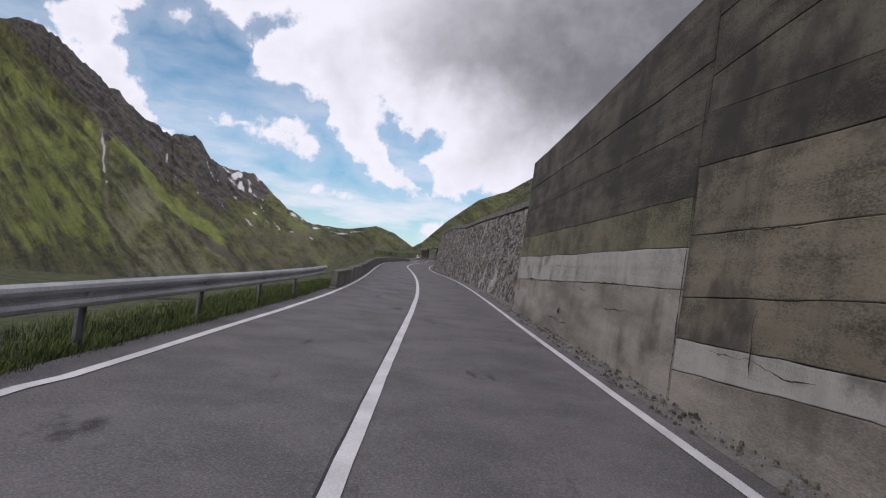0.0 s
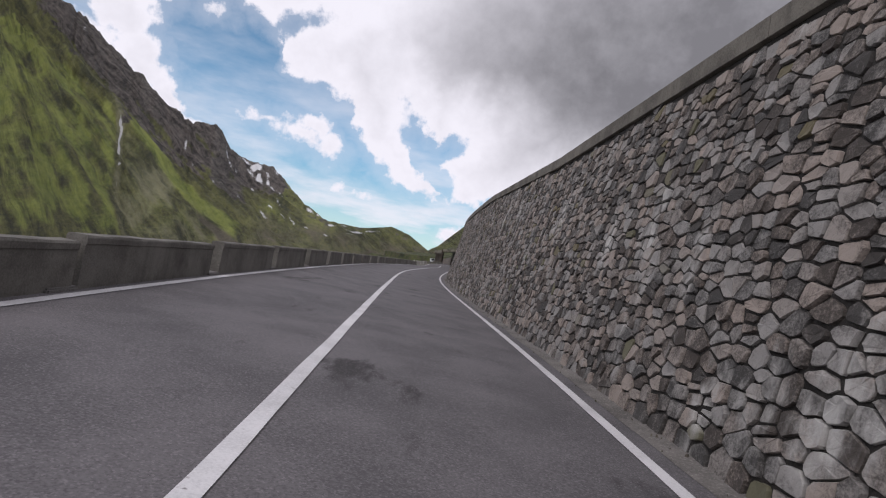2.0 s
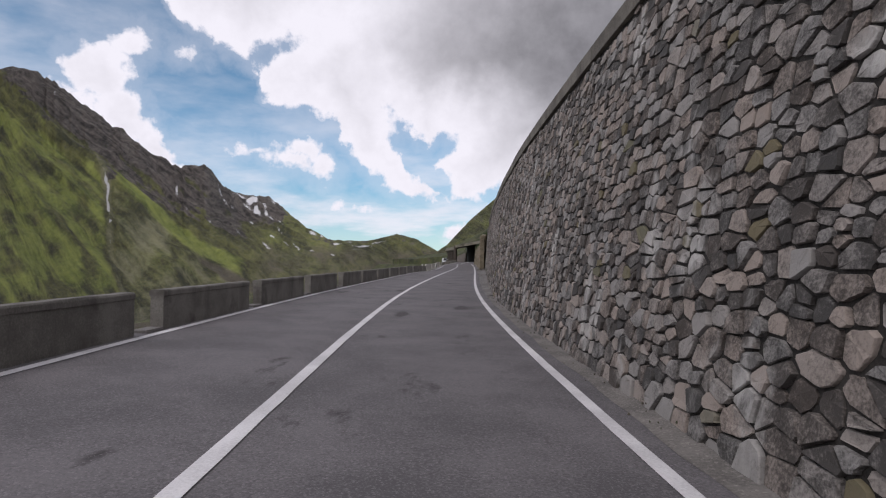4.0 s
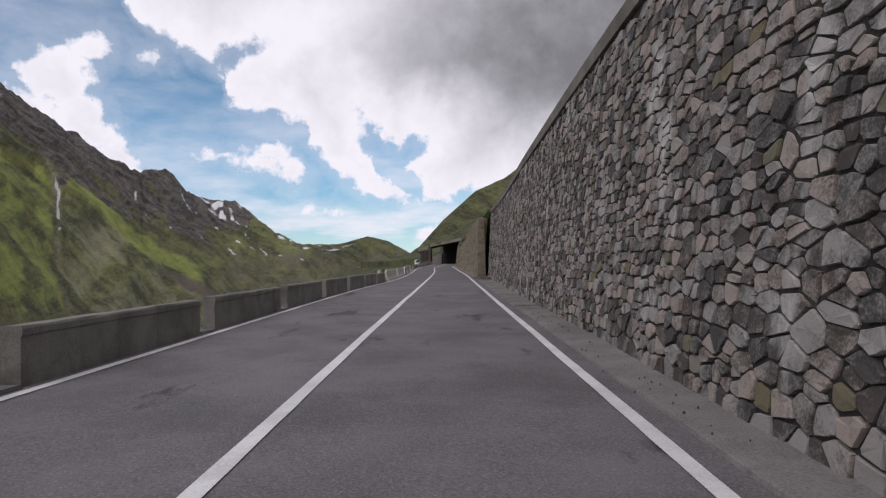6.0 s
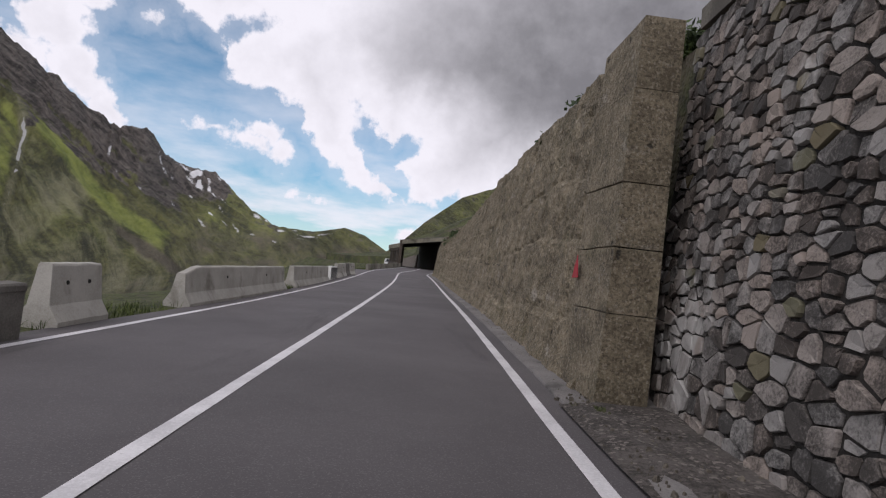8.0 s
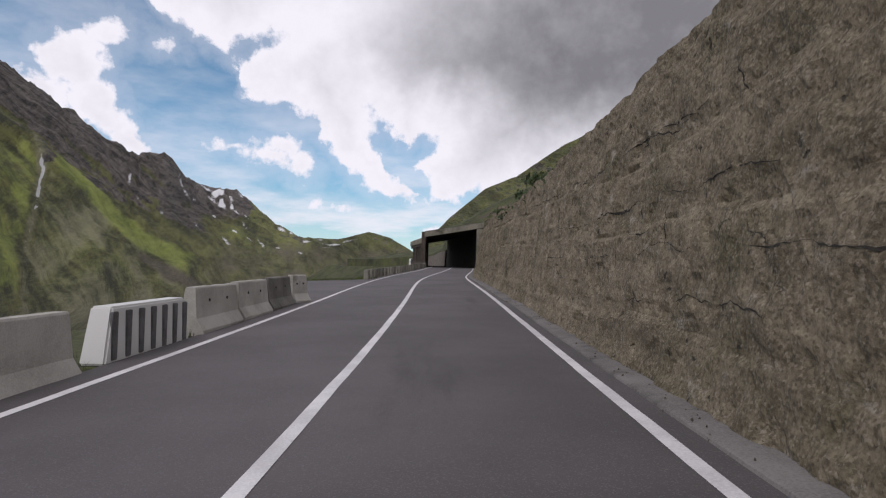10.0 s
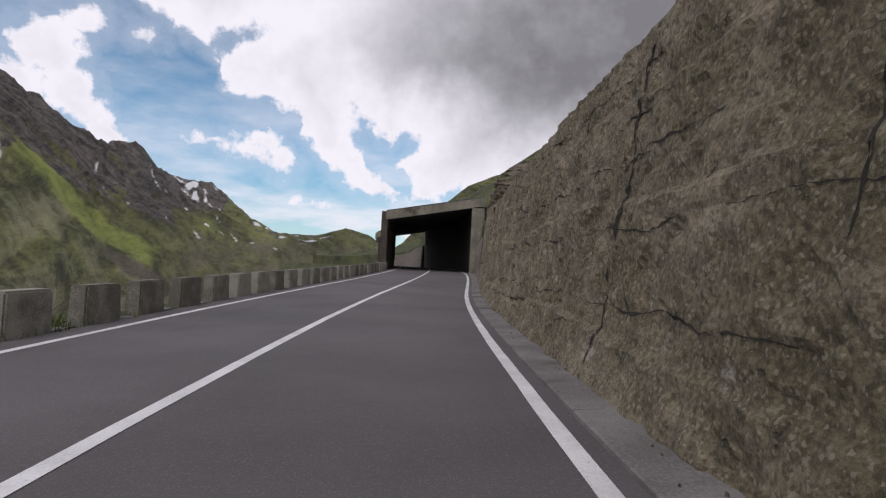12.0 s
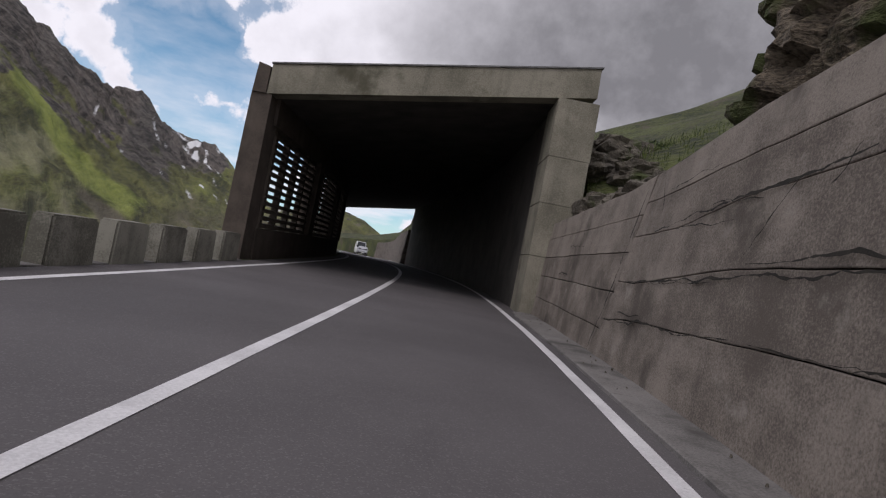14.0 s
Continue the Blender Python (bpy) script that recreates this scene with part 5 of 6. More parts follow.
def build_cast_wall():
    """Newer cast wall before the gallery, with long wandering pour lines."""
    top = lambda s: steps(((210.0, 3.15), (213, 3.08), (216, 2.92), (219, 2.85), (221, 2.72), (224, 2.42), (229, 2.3)), s) + 0.02 * wob(s, 0, 0, 1.0)
    face = lambda s, h: steps(((209, 3.33), (213, 3.34), (219, 3.52), (229, 3.62)), s) + 0.06 * h
    wall = structure(bar("wall_cast", 210.35, 229.2, 1.0, lambda s: [(face(s, -0.2) + 0.05, -0.2), (face(s, top(s)) + 0.07, top(s) - 0.05), (4.5, top(s) - 0.05), (4.5, -0.2)], SHADED_MORTAR), "grey cast concrete wall with uneven pour lines", "retaining wall")
    one = [(210.0, 1.0), (213, 0.90), (219, 0.78), (222.4, 0.63), (223.4, 0.55)]
    two = [(210.0, 1.66), (213, 1.64), (216.4, 1.40), (219, 1.35), (220.4, 1.31), (222.5, 1.10)]
    three = [(210.0, 1.93), (214, 1.96), (215.2, 1.80), (216.5, 2.02), (218.2, 2.05), (220.3, 1.94), (221.7, 1.74), (223, 1.70)]
    four = [(210.0, 2.5), (216, 2.48), (219, 2.42), (223, 2.15)]
    lift_wall(wall, 210.33, 223.3, [one, two, three, four], face, top, {-1: CAST}, (0.0, -0.4), 0.008, 0.5, seed=12)
    lift_wall(wall, 223.3, 229.15, [[(223, 0.42), (229, 0.5)], [(223, 0.95), (229, 1.0)], [(223, 1.5), (229, 1.45)], [(223, 2.0), (229, 1.9)]], face, top, {-1: CAST}, (-0.4, 0.0), 0.010, 0.5, seed=13)
    skin = lambda s, h: face(s, h) - 0.026
    rng = random.Random(31)
    for n, (a, b2, w) in enumerate((((216.2, 1.42), (222.4, 1.1), 0.03), ((213.5, 1.64), (219.5, 1.36), 0.025), ((218.3, 2.06), (221.8, 1.72), 0.03), ((210.2, 1.02), (219.2, 0.78), 0.03), ((219.5, 0.77), (223.2, 0.55), 0.03), ((219.6, 1.4), (219.0, 2.0), 0.02),
                                    ((223.5, 0.0), (222.4, 2.3), 0.05), ((217.2, 1.75), (217.7, 1.86), 0.09), ((220.4, 2.3), (221.6, 2.2), 0.03), ((210.345, 0.0), (210.34, 3.0), 0.035))):
        crack(wall, a, b2, w, 500 + n, 0.07, skin)
    for n in range(22):
        s, h = rng.uniform(212, 227), rng.uniform(0.3, 2.3)
        b2 = (s + rng.uniform(0.4, 1.8), h + rng.uniform(-0.1, 0.1)) if rng.random() < 0.5 else (s + rng.uniform(-0.3, 0.3), h + rng.uniform(0.2, 0.6))
        crack(wall, (s, h), b2, rng.uniform(0.008, 0.022), 520 + n, 0.08, skin)
    return wall


build_cast_wall()
structure(bar("wall_beyond", 271.6, 340, 2.0, lambda s: [(3.0, -0.2), (3.25, 3.3 + 0.1 * wob(s, 0, 0, 0.3)), (4.6, 3.4), (4.6, -0.2)], CAST), "grey concrete retaining wall beyond the gallery", "retaining wall")


# ---- guard rail ----
def build_guard_rail():
    rail = group_empty("guard_rail", road_pose(-12, -3.4))
    inv = rail.matrix_world.inverted()
    wave = ((0.0, 0.49), (-0.055, 0.515), (-0.075, 0.555), (-0.055, 0.595), (0.0, 0.62), (0.0, 0.655), (-0.055, 0.68), (-0.075, 0.72), (-0.055, 0.76), (0.0, 0.79))

    def row(s):
        front = [(-3.33 - d - 0.075, h) for d, h in wave]
        back = [(d - 0.008, h) for d, h in reversed(front)]
        return front + back
    for a, b in ((-12, -8.2), (-8.2, -4.1), (-4.1, 0.0), (0.0, 4.1), (4.1, 8.2), (8.2, 12.3), (12.3, 16.4), (16.4, 21.6)):
        ob = bar("rail_beam", a - 0.12, b, 0.6, row, STEEL, None)
        ob.data.transform(inv)
        ob.parent = rail
    for k in range(9):
        s = -10.45 + 3.45 * k
        bm = bmesh.new()
        block_mesh(bm, 0.05, 0.11, 1.05, (0, 0, -0.35), 0.006)
        block_mesh(bm, 0.10, 0.012, 1.0, (0, 0.05, -0.35), 0.0)
        bm.transform(inv @ road_pose(s, -3.49))
        part("post", bm, POST, rail)
        bm = bmesh.new()
        block_mesh(bm, 0.09, 0.10, 0.2, (0, 0, 0.54), 0.008)
        bm.transform(inv @ road_pose(s, -3.425))
        part("spacer", bm, STEEL, rail)
    tagged(rail, "dull galvanised steel guard rail on posts", "guard rail")


build_guard_rail()


# ---- concrete parapets, barriers and blocks on the left ----
def build_parapet(length):
    thing = group_empty("concrete_parapet")
    rng = random.Random(round(length * 100))
    bm = bmesh.new()
    rows = []
    n = 12
    outline = ((0.105, -0.3), (0.105, 0.52), (0.118, 0.535), (0.122, 0.60), (0.105, 0.63), (-0.105, 0.63), (-0.122, 0.60), (-0.118, 0.535), (-0.105, 0.52), (-0.105, -0.3))
    for i in range(n + 1):
        y = length * i / n
        rows.append([bm.verts.new((x + 0.004 * rng.uniform(-1, 1), y, z + (0.006 * rng.uniform(-1, 1) if z > 0 else 0))) for x, z in outline])
    for a, b in zip(rows, rows[1:]):
        for k in range(10):
            bm.faces.new((a[k], b[k], b[(k + 1) % 10], a[(k + 1) % 10]))
    bm.faces.new(rows[0])
    bm.faces.new(rows[-1][::-1])
    part("body", bm, PARAPET, thing)
    bm = bmesh.new()
    block_mesh(bm, 0.30, 0.60, 0.34, (0.0, -0.31, -0.30), 0.02)
    part("footing", bm, GUTTER, thing, "pale concrete footing in the gap")
    return tagged(thing, "dark weathered concrete parapet length with a rounded cap", "parapet", "parapet lengths along the road")


PARAPETS = [21.75, 26.45, 31.1, 35.6, 40.1, 45.0, 49.9] + [49.9 + 5.25 * k for k in range(1, 7)] + [87.0, 91.9, 96.9, 101.9, 106.9, 111.95, 117.1, 122.35, 127.5]
first = build_parapet(4.36)
for n, s in enumerate(PARAPETS):
    at = road_pose(s, -3.075, 0.0)
    aim = on_road(s + 4.5, -3.075) - on_road(s, -3.075)
    at = Matrix.Translation(on_road(s, -3.075)) @ Matrix.Rotation(-math.atan2(aim.x, aim.y), 4, "Z")
    if n == 0:
        first.matrix_world = at
    else:
        copy_thing(first, at)


def build_jersey(length, label, chipped=False, material=None):
    thing = group_empty("road_barrier")
    rng = random.Random(round(length * 1000))
    outline = [(0.29, -0.05), (0.29, 0.08), (0.15, 0.30), (0.095, 0.84), (0.075, 0.87), (-0.075, 0.87), (-0.095, 0.84), (-0.15, 0.30), (-0.29, 0.08), (-0.29, -0.05)]
    bm = bmesh.new()
    n = max(6, round(length / 0.35))
    rows = []
    for i in range(n + 1):
        y = length * i / n
        cut = 0.16 * ease(0.9, 0.0, y) if chipped else 0.0
        rows.append([bm.verts.new((x + 0.005 * rng.uniform(-1, 1), y + (0.05 if (z > 0.3 and i == 0) else 0) - (0.03 if (z > 0.3 and i == n) else 0), z - (cut if z > 0.8 else 0) + 0.005 * rng.uniform(-1, 1))) for x, z in outline])
    for a, b in zip(rows, rows[1:]):
        for k in range(10):
            bm.faces.new((a[k], b[k], b[(k + 1) % 10], a[(k + 1) % 10]))
    bm.faces.new(rows[0])
    bm.faces.new(rows[-1][::-1])
    part("body", bm, material or JERSEY, thing)
    for y in (length * 0.3, length * 0.72):
        bm = bmesh.new()
        bmesh.ops.create_cone(bm, cap_ends=True, segments=10, radius1=0.035, radius2=0.03, depth=0.03, matrix=Matrix.Translation((0.118, y, 0.60)) @ Matrix.Rotation(math.pi / 2, 4, "Y"))
        part("lifting_hole", bm, VOID, thing, "dark lifting hole")
    return tagged(thing, label, "road barrier", "barriers beside the road")


def along(s, d, ahead):
    aim = on_road(s + ahead, d) - on_road(s, d)
    return Matrix.Translation(on_road(s, d)) @ Matrix.Rotation(-math.atan2(aim.x, aim.y), 4, "Z")


for s, length, turn, chip in ((133.0, 1.45, 3, False), (137.6, 9.2, 0, True), (148.4, 8.9, 0, False), (160.9, 2.2, 0, False), (163.2, 2.2, 0, False), (165.5, 2.3, 0, False), (168.1, 0.75, -24, False)):
    old = 165 < s < 166
    ob = build_jersey(length, "dark weathered concrete road barrier" if old else "chipped pale concrete road barrier on grass" if chip else "pale concrete road barrier with sloping sides", chip, PARAPET if old else None)
    ob.matrix_world = along(s, -3.52, length) @ Matrix.Rotation(radians(turn), 4, "Z")


def build_striped_barrier():
    thing = group_empty("striped_barrier", along(157.9, -3.5, 2.0))
    bm = bmesh.new()
    block_mesh(bm, 0.36, 2.6, 0.78, (0, 1.3, -0.02), 0.03, 0.86)
    part("body", bm, plain("white_plastic", (0.62, 0.62, 0.60), 0.5), thing)
    for k in range(7):
        box_part("rib", (0.05, 0.14, 0.66), (0.165, 0.22 + 0.36 * k, 0.03), POST, thing, 0.01)
    tagged(thing, "white plastic road barrier with dark upright ribs", "road barrier")


build_striped_barrier()


def build_block():
    thing = group_empty("concrete_block")
    bm = bmesh.new()
    block_mesh(bm, 0.30, 1.0, 0.68, (0.07, 0.50, -0.05), 0.03, 0.94)
    part("body", bm, BLOCK, thing)
    box_part("foot", (0.28, 0.46, 0.06), (0.07, 1.215, -0.03), GUTTER, thing, 0.01, "low pale concrete strip beside the block")
    return tagged(thing, "square mossy grey concrete guard block", "concrete block", "guard blocks before the gallery")


rng = random.Random(3)
first_block = None
row_at = [186.92]
while row_at[-1] < 226.5:
    row_at.append(row_at[-1] + max(1.37, 1.73 - 0.0195 * (len(row_at) - 1)))
for s in row_at:
    at = along(s, -3.56 + rng.uniform(-0.02, 0.02), 1.0) @ Matrix.Rotation(radians(rng.uniform(-1.5, 1.5)), 4, "Z") @ Matrix.Diagonal((1, 1, 1, 1))
    if first_block is None:
        first_block = build_block()
        first_block.matrix_world = at
    else:
        copy_thing(first_block, at)


# ---- the gallery ----
G0, G1 = 229.4, 271.0


def soffit(d):
    return 4.76 + 0.188 * d


def build_gallery():
    hall = group_empty("road_gallery", road_pose(G0, 0.0))
    inv = hall.matrix_world.inverted()

    def own(ob):
        ob.data.transform(inv)
        ob.parent = hall
        return ob
    own(bar("roof_slab", G0 + 0.45, G1, 2.0, lambda s: [(-4.0, soffit(-4.0)), (-4.0, soffit(-4) + 0.66), (4.2, soffit(4.2) + 0.66), (4.2, soffit(4.2))], DARK_CONCRETE, None, "dark concrete roof slab"))
    own(bar("roof_cover", G0 + 0.5, G1 - 0.2, 2.0, lambda s: [(-4.02, soffit(-4) + 0.664), (-4.02, soffit(-4) + 0.75), (4.22, soffit(4.22) + 0.75), (4.22, soffit(4.22) + 0.664)], GALLERY))
    own(bar("lintel", G0 - 0.1, G0 + 0.45, 0.55, lambda s: [(-3.72, soffit(-3.6) - 0.02), (-3.70, soffit(-3.6) + 0.72), (4.22, soffit(4.2) + 0.72), (4.24, soffit(4.2) - 0.02), (3.35, soffit(3.35) - 0.02)], GALLERY, None, "pale stained concrete lintel"))
    own(bar("flashing", G0 - 0.14, G0 + 0.5, 0.64, lambda s: [(-3.72, soffit(-3.6) + 0.724), (-3.72, soffit(-3.6) + 0.76), (4.26, soffit(4.2) + 0.76), (4.26, soffit(4.2) + 0.724)], POST, None, "thin dark metal roof edge"))
    own(bar("fascia", G0 + 0.6, G1, 2.0, lambda s: [(-4.004, soffit(-4) - 0.12), (-4.024, soffit(-4) + 0.78), (-4.16, soffit(-4) + 0.78), (-4.16, soffit(-4) - 0.12)], GALLERY, None, "pale concrete roof edge on the valley side"))
    # pier and inner wall on the hill side
    levels = (-0.2, 1.45, 2.75, 3.9, soffit(3.3) - 0.03)
    for k, (a, b) in enumerate(zip(levels, levels[1:])):
        own(bar("pier_lift", G0 - 0.25, G0 + 1.2, 0.5, lambda s, a=a, b=b, k=k: [(3.31, a), (3.30, a + 0.015), (3.30, b - 0.03), (3.315, b - 0.012), (4.3, b - 0.012), (4.32, a)], GALLERY, None, "pale concrete pier" if k == 0 else ""))
    own(bar("wall", G0 + 1.2, G1, 2.0, lambda s: [(3.4, -0.2), (3.4, soffit(3.4) - 0.004), (4.6, soffit(4.6) - 0.004), (4.6, -0.2)], DARK_CONCRETE, None, "dark rear wall"))
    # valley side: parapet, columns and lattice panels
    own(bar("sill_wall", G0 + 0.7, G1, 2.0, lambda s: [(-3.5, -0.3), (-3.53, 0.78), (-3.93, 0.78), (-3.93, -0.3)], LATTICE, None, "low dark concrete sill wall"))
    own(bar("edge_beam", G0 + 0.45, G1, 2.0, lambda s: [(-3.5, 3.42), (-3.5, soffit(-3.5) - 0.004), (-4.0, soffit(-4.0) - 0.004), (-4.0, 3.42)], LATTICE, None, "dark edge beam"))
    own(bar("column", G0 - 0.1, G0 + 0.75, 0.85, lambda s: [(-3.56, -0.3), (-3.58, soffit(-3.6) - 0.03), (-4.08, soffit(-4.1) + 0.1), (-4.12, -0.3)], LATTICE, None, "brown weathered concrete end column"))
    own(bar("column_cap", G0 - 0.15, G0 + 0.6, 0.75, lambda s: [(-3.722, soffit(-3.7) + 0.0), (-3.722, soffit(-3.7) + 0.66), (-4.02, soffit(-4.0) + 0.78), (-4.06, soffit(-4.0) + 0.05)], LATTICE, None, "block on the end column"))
    bays = [G0 + 0.75 + 6.5 * k for k in range(7)]
    for a, b in zip(bays, bays[1:]):
        b = min(b, G1)
        if a > bays[0] + 1:
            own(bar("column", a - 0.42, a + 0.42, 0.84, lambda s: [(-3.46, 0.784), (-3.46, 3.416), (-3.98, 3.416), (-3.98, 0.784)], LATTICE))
        lo, hi = a + 0.55, b - 0.55
        panel = new("lattice_panel", None)
        panel.parent = hall
        for k in range(5):
            s = lo + (hi - lo) * k / 4
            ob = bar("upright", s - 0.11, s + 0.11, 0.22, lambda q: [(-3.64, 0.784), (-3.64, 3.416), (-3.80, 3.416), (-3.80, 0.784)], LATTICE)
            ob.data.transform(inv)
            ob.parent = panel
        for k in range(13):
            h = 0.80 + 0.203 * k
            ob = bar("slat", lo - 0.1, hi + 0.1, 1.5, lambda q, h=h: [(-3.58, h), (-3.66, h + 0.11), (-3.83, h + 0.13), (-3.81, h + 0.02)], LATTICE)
            ob.data.transform(inv)
            ob.parent = panel
    tagged(hall, "concrete avalanche gallery over the road with lattice side openings", "road gallery", kind="")
    return hall


build_gallery()


# ---- plants, rocks and loose stones ----
def grass_patch(name, spots, label, height=(0.12, 0.3), seed=1):
    """Many single blades on the given (s, d, h) spots, joined into one mesh."""
    rng = random.Random(seed)
    verts, faces = [], []
    for s, d, h in spots:
        base = on_road(s, d, h)
        for _ in range(rng.randint(3, 6)):
            a, tall, wide = rng.uniform(0, 6.283), rng.uniform(*height) * rng.uniform(0.5, 1.0), rng.uniform(0.003, 0.007)
            bx, by = base.x + rng.uniform(-0.06, 0.06), base.y + rng.uniform(-0.06, 0.06)
            lean = rng.uniform(0.2, 1.1)
            lx, ly = math.cos(a) * tall * lean, math.sin(a) * tall * lean
            px, py = -math.sin(a) * wide, math.cos(a) * wide
            n = len(verts)
            verts += [(bx - px, by - py, base.z - 0.03), (bx + px, by + py, base.z - 0.03), (bx + lx * 0.4 + px * 0.7, by + ly * 0.4 + py * 0.7, base.z + tall * 0.6),
                      (bx + lx * 0.4 - px * 0.7, by + ly * 0.4 - py * 0.7, base.z + tall * 0.6), (bx + lx, by + ly, base.z + tall)]
            faces += [(n, n + 1, n + 2, n + 3), (n + 3, n + 2, n + 4)]
    ob = mesh_object(name, verts, faces, GRASS)
    return tagged(ob, label, "grass", kind="stuff")


def ground_height(s, d):
    row = ground_row(s)
    for (d0, h0), (d1, h1) in zip(row, row[1:]):
        if d1 <= d <= d0 and d0 > d1:
            return h1 + (h0 - h1) * (d - d1) / (d0 - d1)
    return 0.0


rng = random.Random(21)
spots = []
for _ in range(10500):
    s, d = rng.uniform(-6, 25), -3.10 - abs(rng.gauss(0, 0.8))
    spots.append((s, d, ground_height(s, d)))
grass_patch("grass", spots, "tall green roadside grass under the guard rail", (0.06, 0.24), 2)
spots = []
for _ in range(1500):
    s = rng.choice((rng.uniform(128, 137), rng.uniform(134, 170), rng.uniform(145, 150)))
    d = -3.32 - abs(rng.gauss(0, 0.7))
    spots.append((s, d, ground_height(s, d)))
grass_patch("grass", spots, "green grass around the road barriers", (0.08, 0.26), 3)
spots = []
for _ in range(1500):
    s = rng.uniform(168, 192)
    d = -3.25 - 3.5 * ease(168, 174, s) * ease(188.5, 181, s) - rng.uniform(0.0, 1.3)
    spots.append((s, d, ground_height(s, d)))
grass_patch("grass", spots, "grass fringe along the lay-by edge", (0.1, 0.3), 4)
spots = []
for _ in range(2600):
    s = rng.uniform(131, 229)
    d = ground_edge(s) + rng.uniform(-0.35, 1.2)
    spots.append((s, d, max(ground_height(s, max(d, ground_edge(s))), 0)))
for _ in range(900):
    s = rng.uniform(25, 131)
    d = ground_edge(s) + rng.uniform(0.0, 1.2)
    spots.append((s, d, ground_height(s, d)))
for _ in range(36):
    h = rng.uniform(2.2, 3.1)
    spots.append((210.33 + rng.gauss(0, 0.03), 3.33 + 0.06 * h - rng.uniform(0.0, 0.03), h))
grass_patch("grass", spots, "rough grass along the top of the walls", (0.1, 0.3), 5)
for _ in range(1500):
    s = rng.uniform(222.8, 238)
    d = ground_edge(s) + abs(rng.gauss(0, 2.2))
    spots.append((s, d, ground_height(s, d)))
grass_patch("grass", spots[-1500:], "tufts of grass on the stony slope beside the gallery", (0.15, 0.4), 8)
spots = []
for a in PARAPETS:
    for _ in range(26):
        spots.append((a - rng.uniform(0.02, 0.5), -3.22 - rng.uniform(0.0, 0.6), -0.05))
grass_patch("grass", spots, "weeds in the gaps between parapet lengths", (0.05, 0.14), 6)


def build_shrub(width, tall, seed):
    thing = group_empty("shrub")
    rng = random.Random(seed)
    bm = bmesh.new()
    for k in range(7):
        a, out = rng.uniform(0, 6.28), rng.uniform(0.2, 0.45) * width
        top = Vector((math.cos(a) * out, math.sin(a) * out, tall * rng.uniform(0.55, 0.9)))
        m = Matrix.Translation(top / 2) @ top.to_track_quat("Z", "Y").to_matrix().to_4x4()
        bmesh.ops.create_cone(bm, cap_ends=True, segments=5, radius1=0.018, radius2=0.006, depth=top.length, matrix=m)
    part("stems", bm, TWIG, thing)
    verts, faces = [], []
    clumps = [(rng.gauss(0, 0.26) * width, rng.gauss(0, 0.26) * width, tall * rng.uniform(0.25, 0.85)) for _ in range(20)]
    for cx, cy, cz in clumps:
        for _ in range(110):
            x, y, z = cx + rng.gauss(0, 0.1) * width, cy + rng.gauss(0, 0.1) * width, 0.75 * cz + rng.gauss(0, 0.09) * tall
            u = Vector((rng.gauss(0, 1), rng.gauss(0, 1), rng.gauss(0, 1))).normalized() * rng.uniform(0.05, 0.085)
            v = u.orthogonal().normalized() * rng.uniform(0.03, 0.05)
            n = len(verts)
            p = Vector((x, y, z))
            verts += [p - u, p + v, p + u, p - v]
            faces.append((n, n + 1, n + 2, n + 3))
    mesh_object("crown", verts, faces, LEAF, thing)
    return tagged(thing, "dark green leafy shrub on top of the wall", "shrub", "shrubs above the walls")


for n, (s, e, width, tall) in enumerate(((166.5, 0.0, 1.3, 0.8), (168.2, 0.2, 1.6, 0.95), (170.0, 0.1, 1.2, 0.7), (171.3, 0.2, 1.3, 0.75), (173.4, 0.3, 1.4, 0.8), (174.5, 0.1, 1.2, 0.7), (175.6, 0.1, 1.3, 0.75), (176.8, 0.2, 1.2, 0.65), (177.8, 0.3, 1.1, 0.6), (181.0, 0.2, 0.9, 0.5),
                                         (205.5, 0.0, 0.9, 0.8), (209.5, 0.2, 1.0, 0.6), (234.0, 2.7, 1.0, 0.8), (135.2, 0.3, 1.3, 0.8), (137.0, 0.2, 1.3, 0.8), (132.9, 0.25, 1.1, 0.8))):
    d = ground_edge(s) + e
    ob = build_shrub(width, tall, 40 + n)
    ob.matrix_world = Matrix.Translation(on_road(s, d, ground_height(s, d) - 0.28))


def build_rock(size, seed, flat=1.0):
    """A broken, layered boulder."""
    bm = bmesh.new()
    bmesh.ops.create_icosphere(bm, subdivisions=4, radius=1.0)
    for v in bm.verts:
        p = v.co.copy()
        q = Vector((round(p.x * 2.2) / 2.2, round(p.y * 2.2) / 2.2, round(p.z * 4.0) / 4.0))
        p = p.lerp(q, 0.55)
        k = 1 + 0.30 * noise.noise(p * 1.3 + Vector((seed, 0, 0))) + 0.16 * noise.noise(p * 3.5 + Vector((0, seed, 0))) + 0.09 * noise.noise(p * 9.0)
        v.co = Vector((p.x * size[0], p.y * size[1], p.z * size[2] * flat)) * k
    return bm


def place_rock(name, s, d, h, size, seed, label, category="rock"):
    ob = part(name, build_rock(size, seed), ROCK)
    ob.matrix_world = road_pose(s, d, h, seed * 37 % 60 - 30)
    return tagged(ob, label, category, "rocks above the wall")


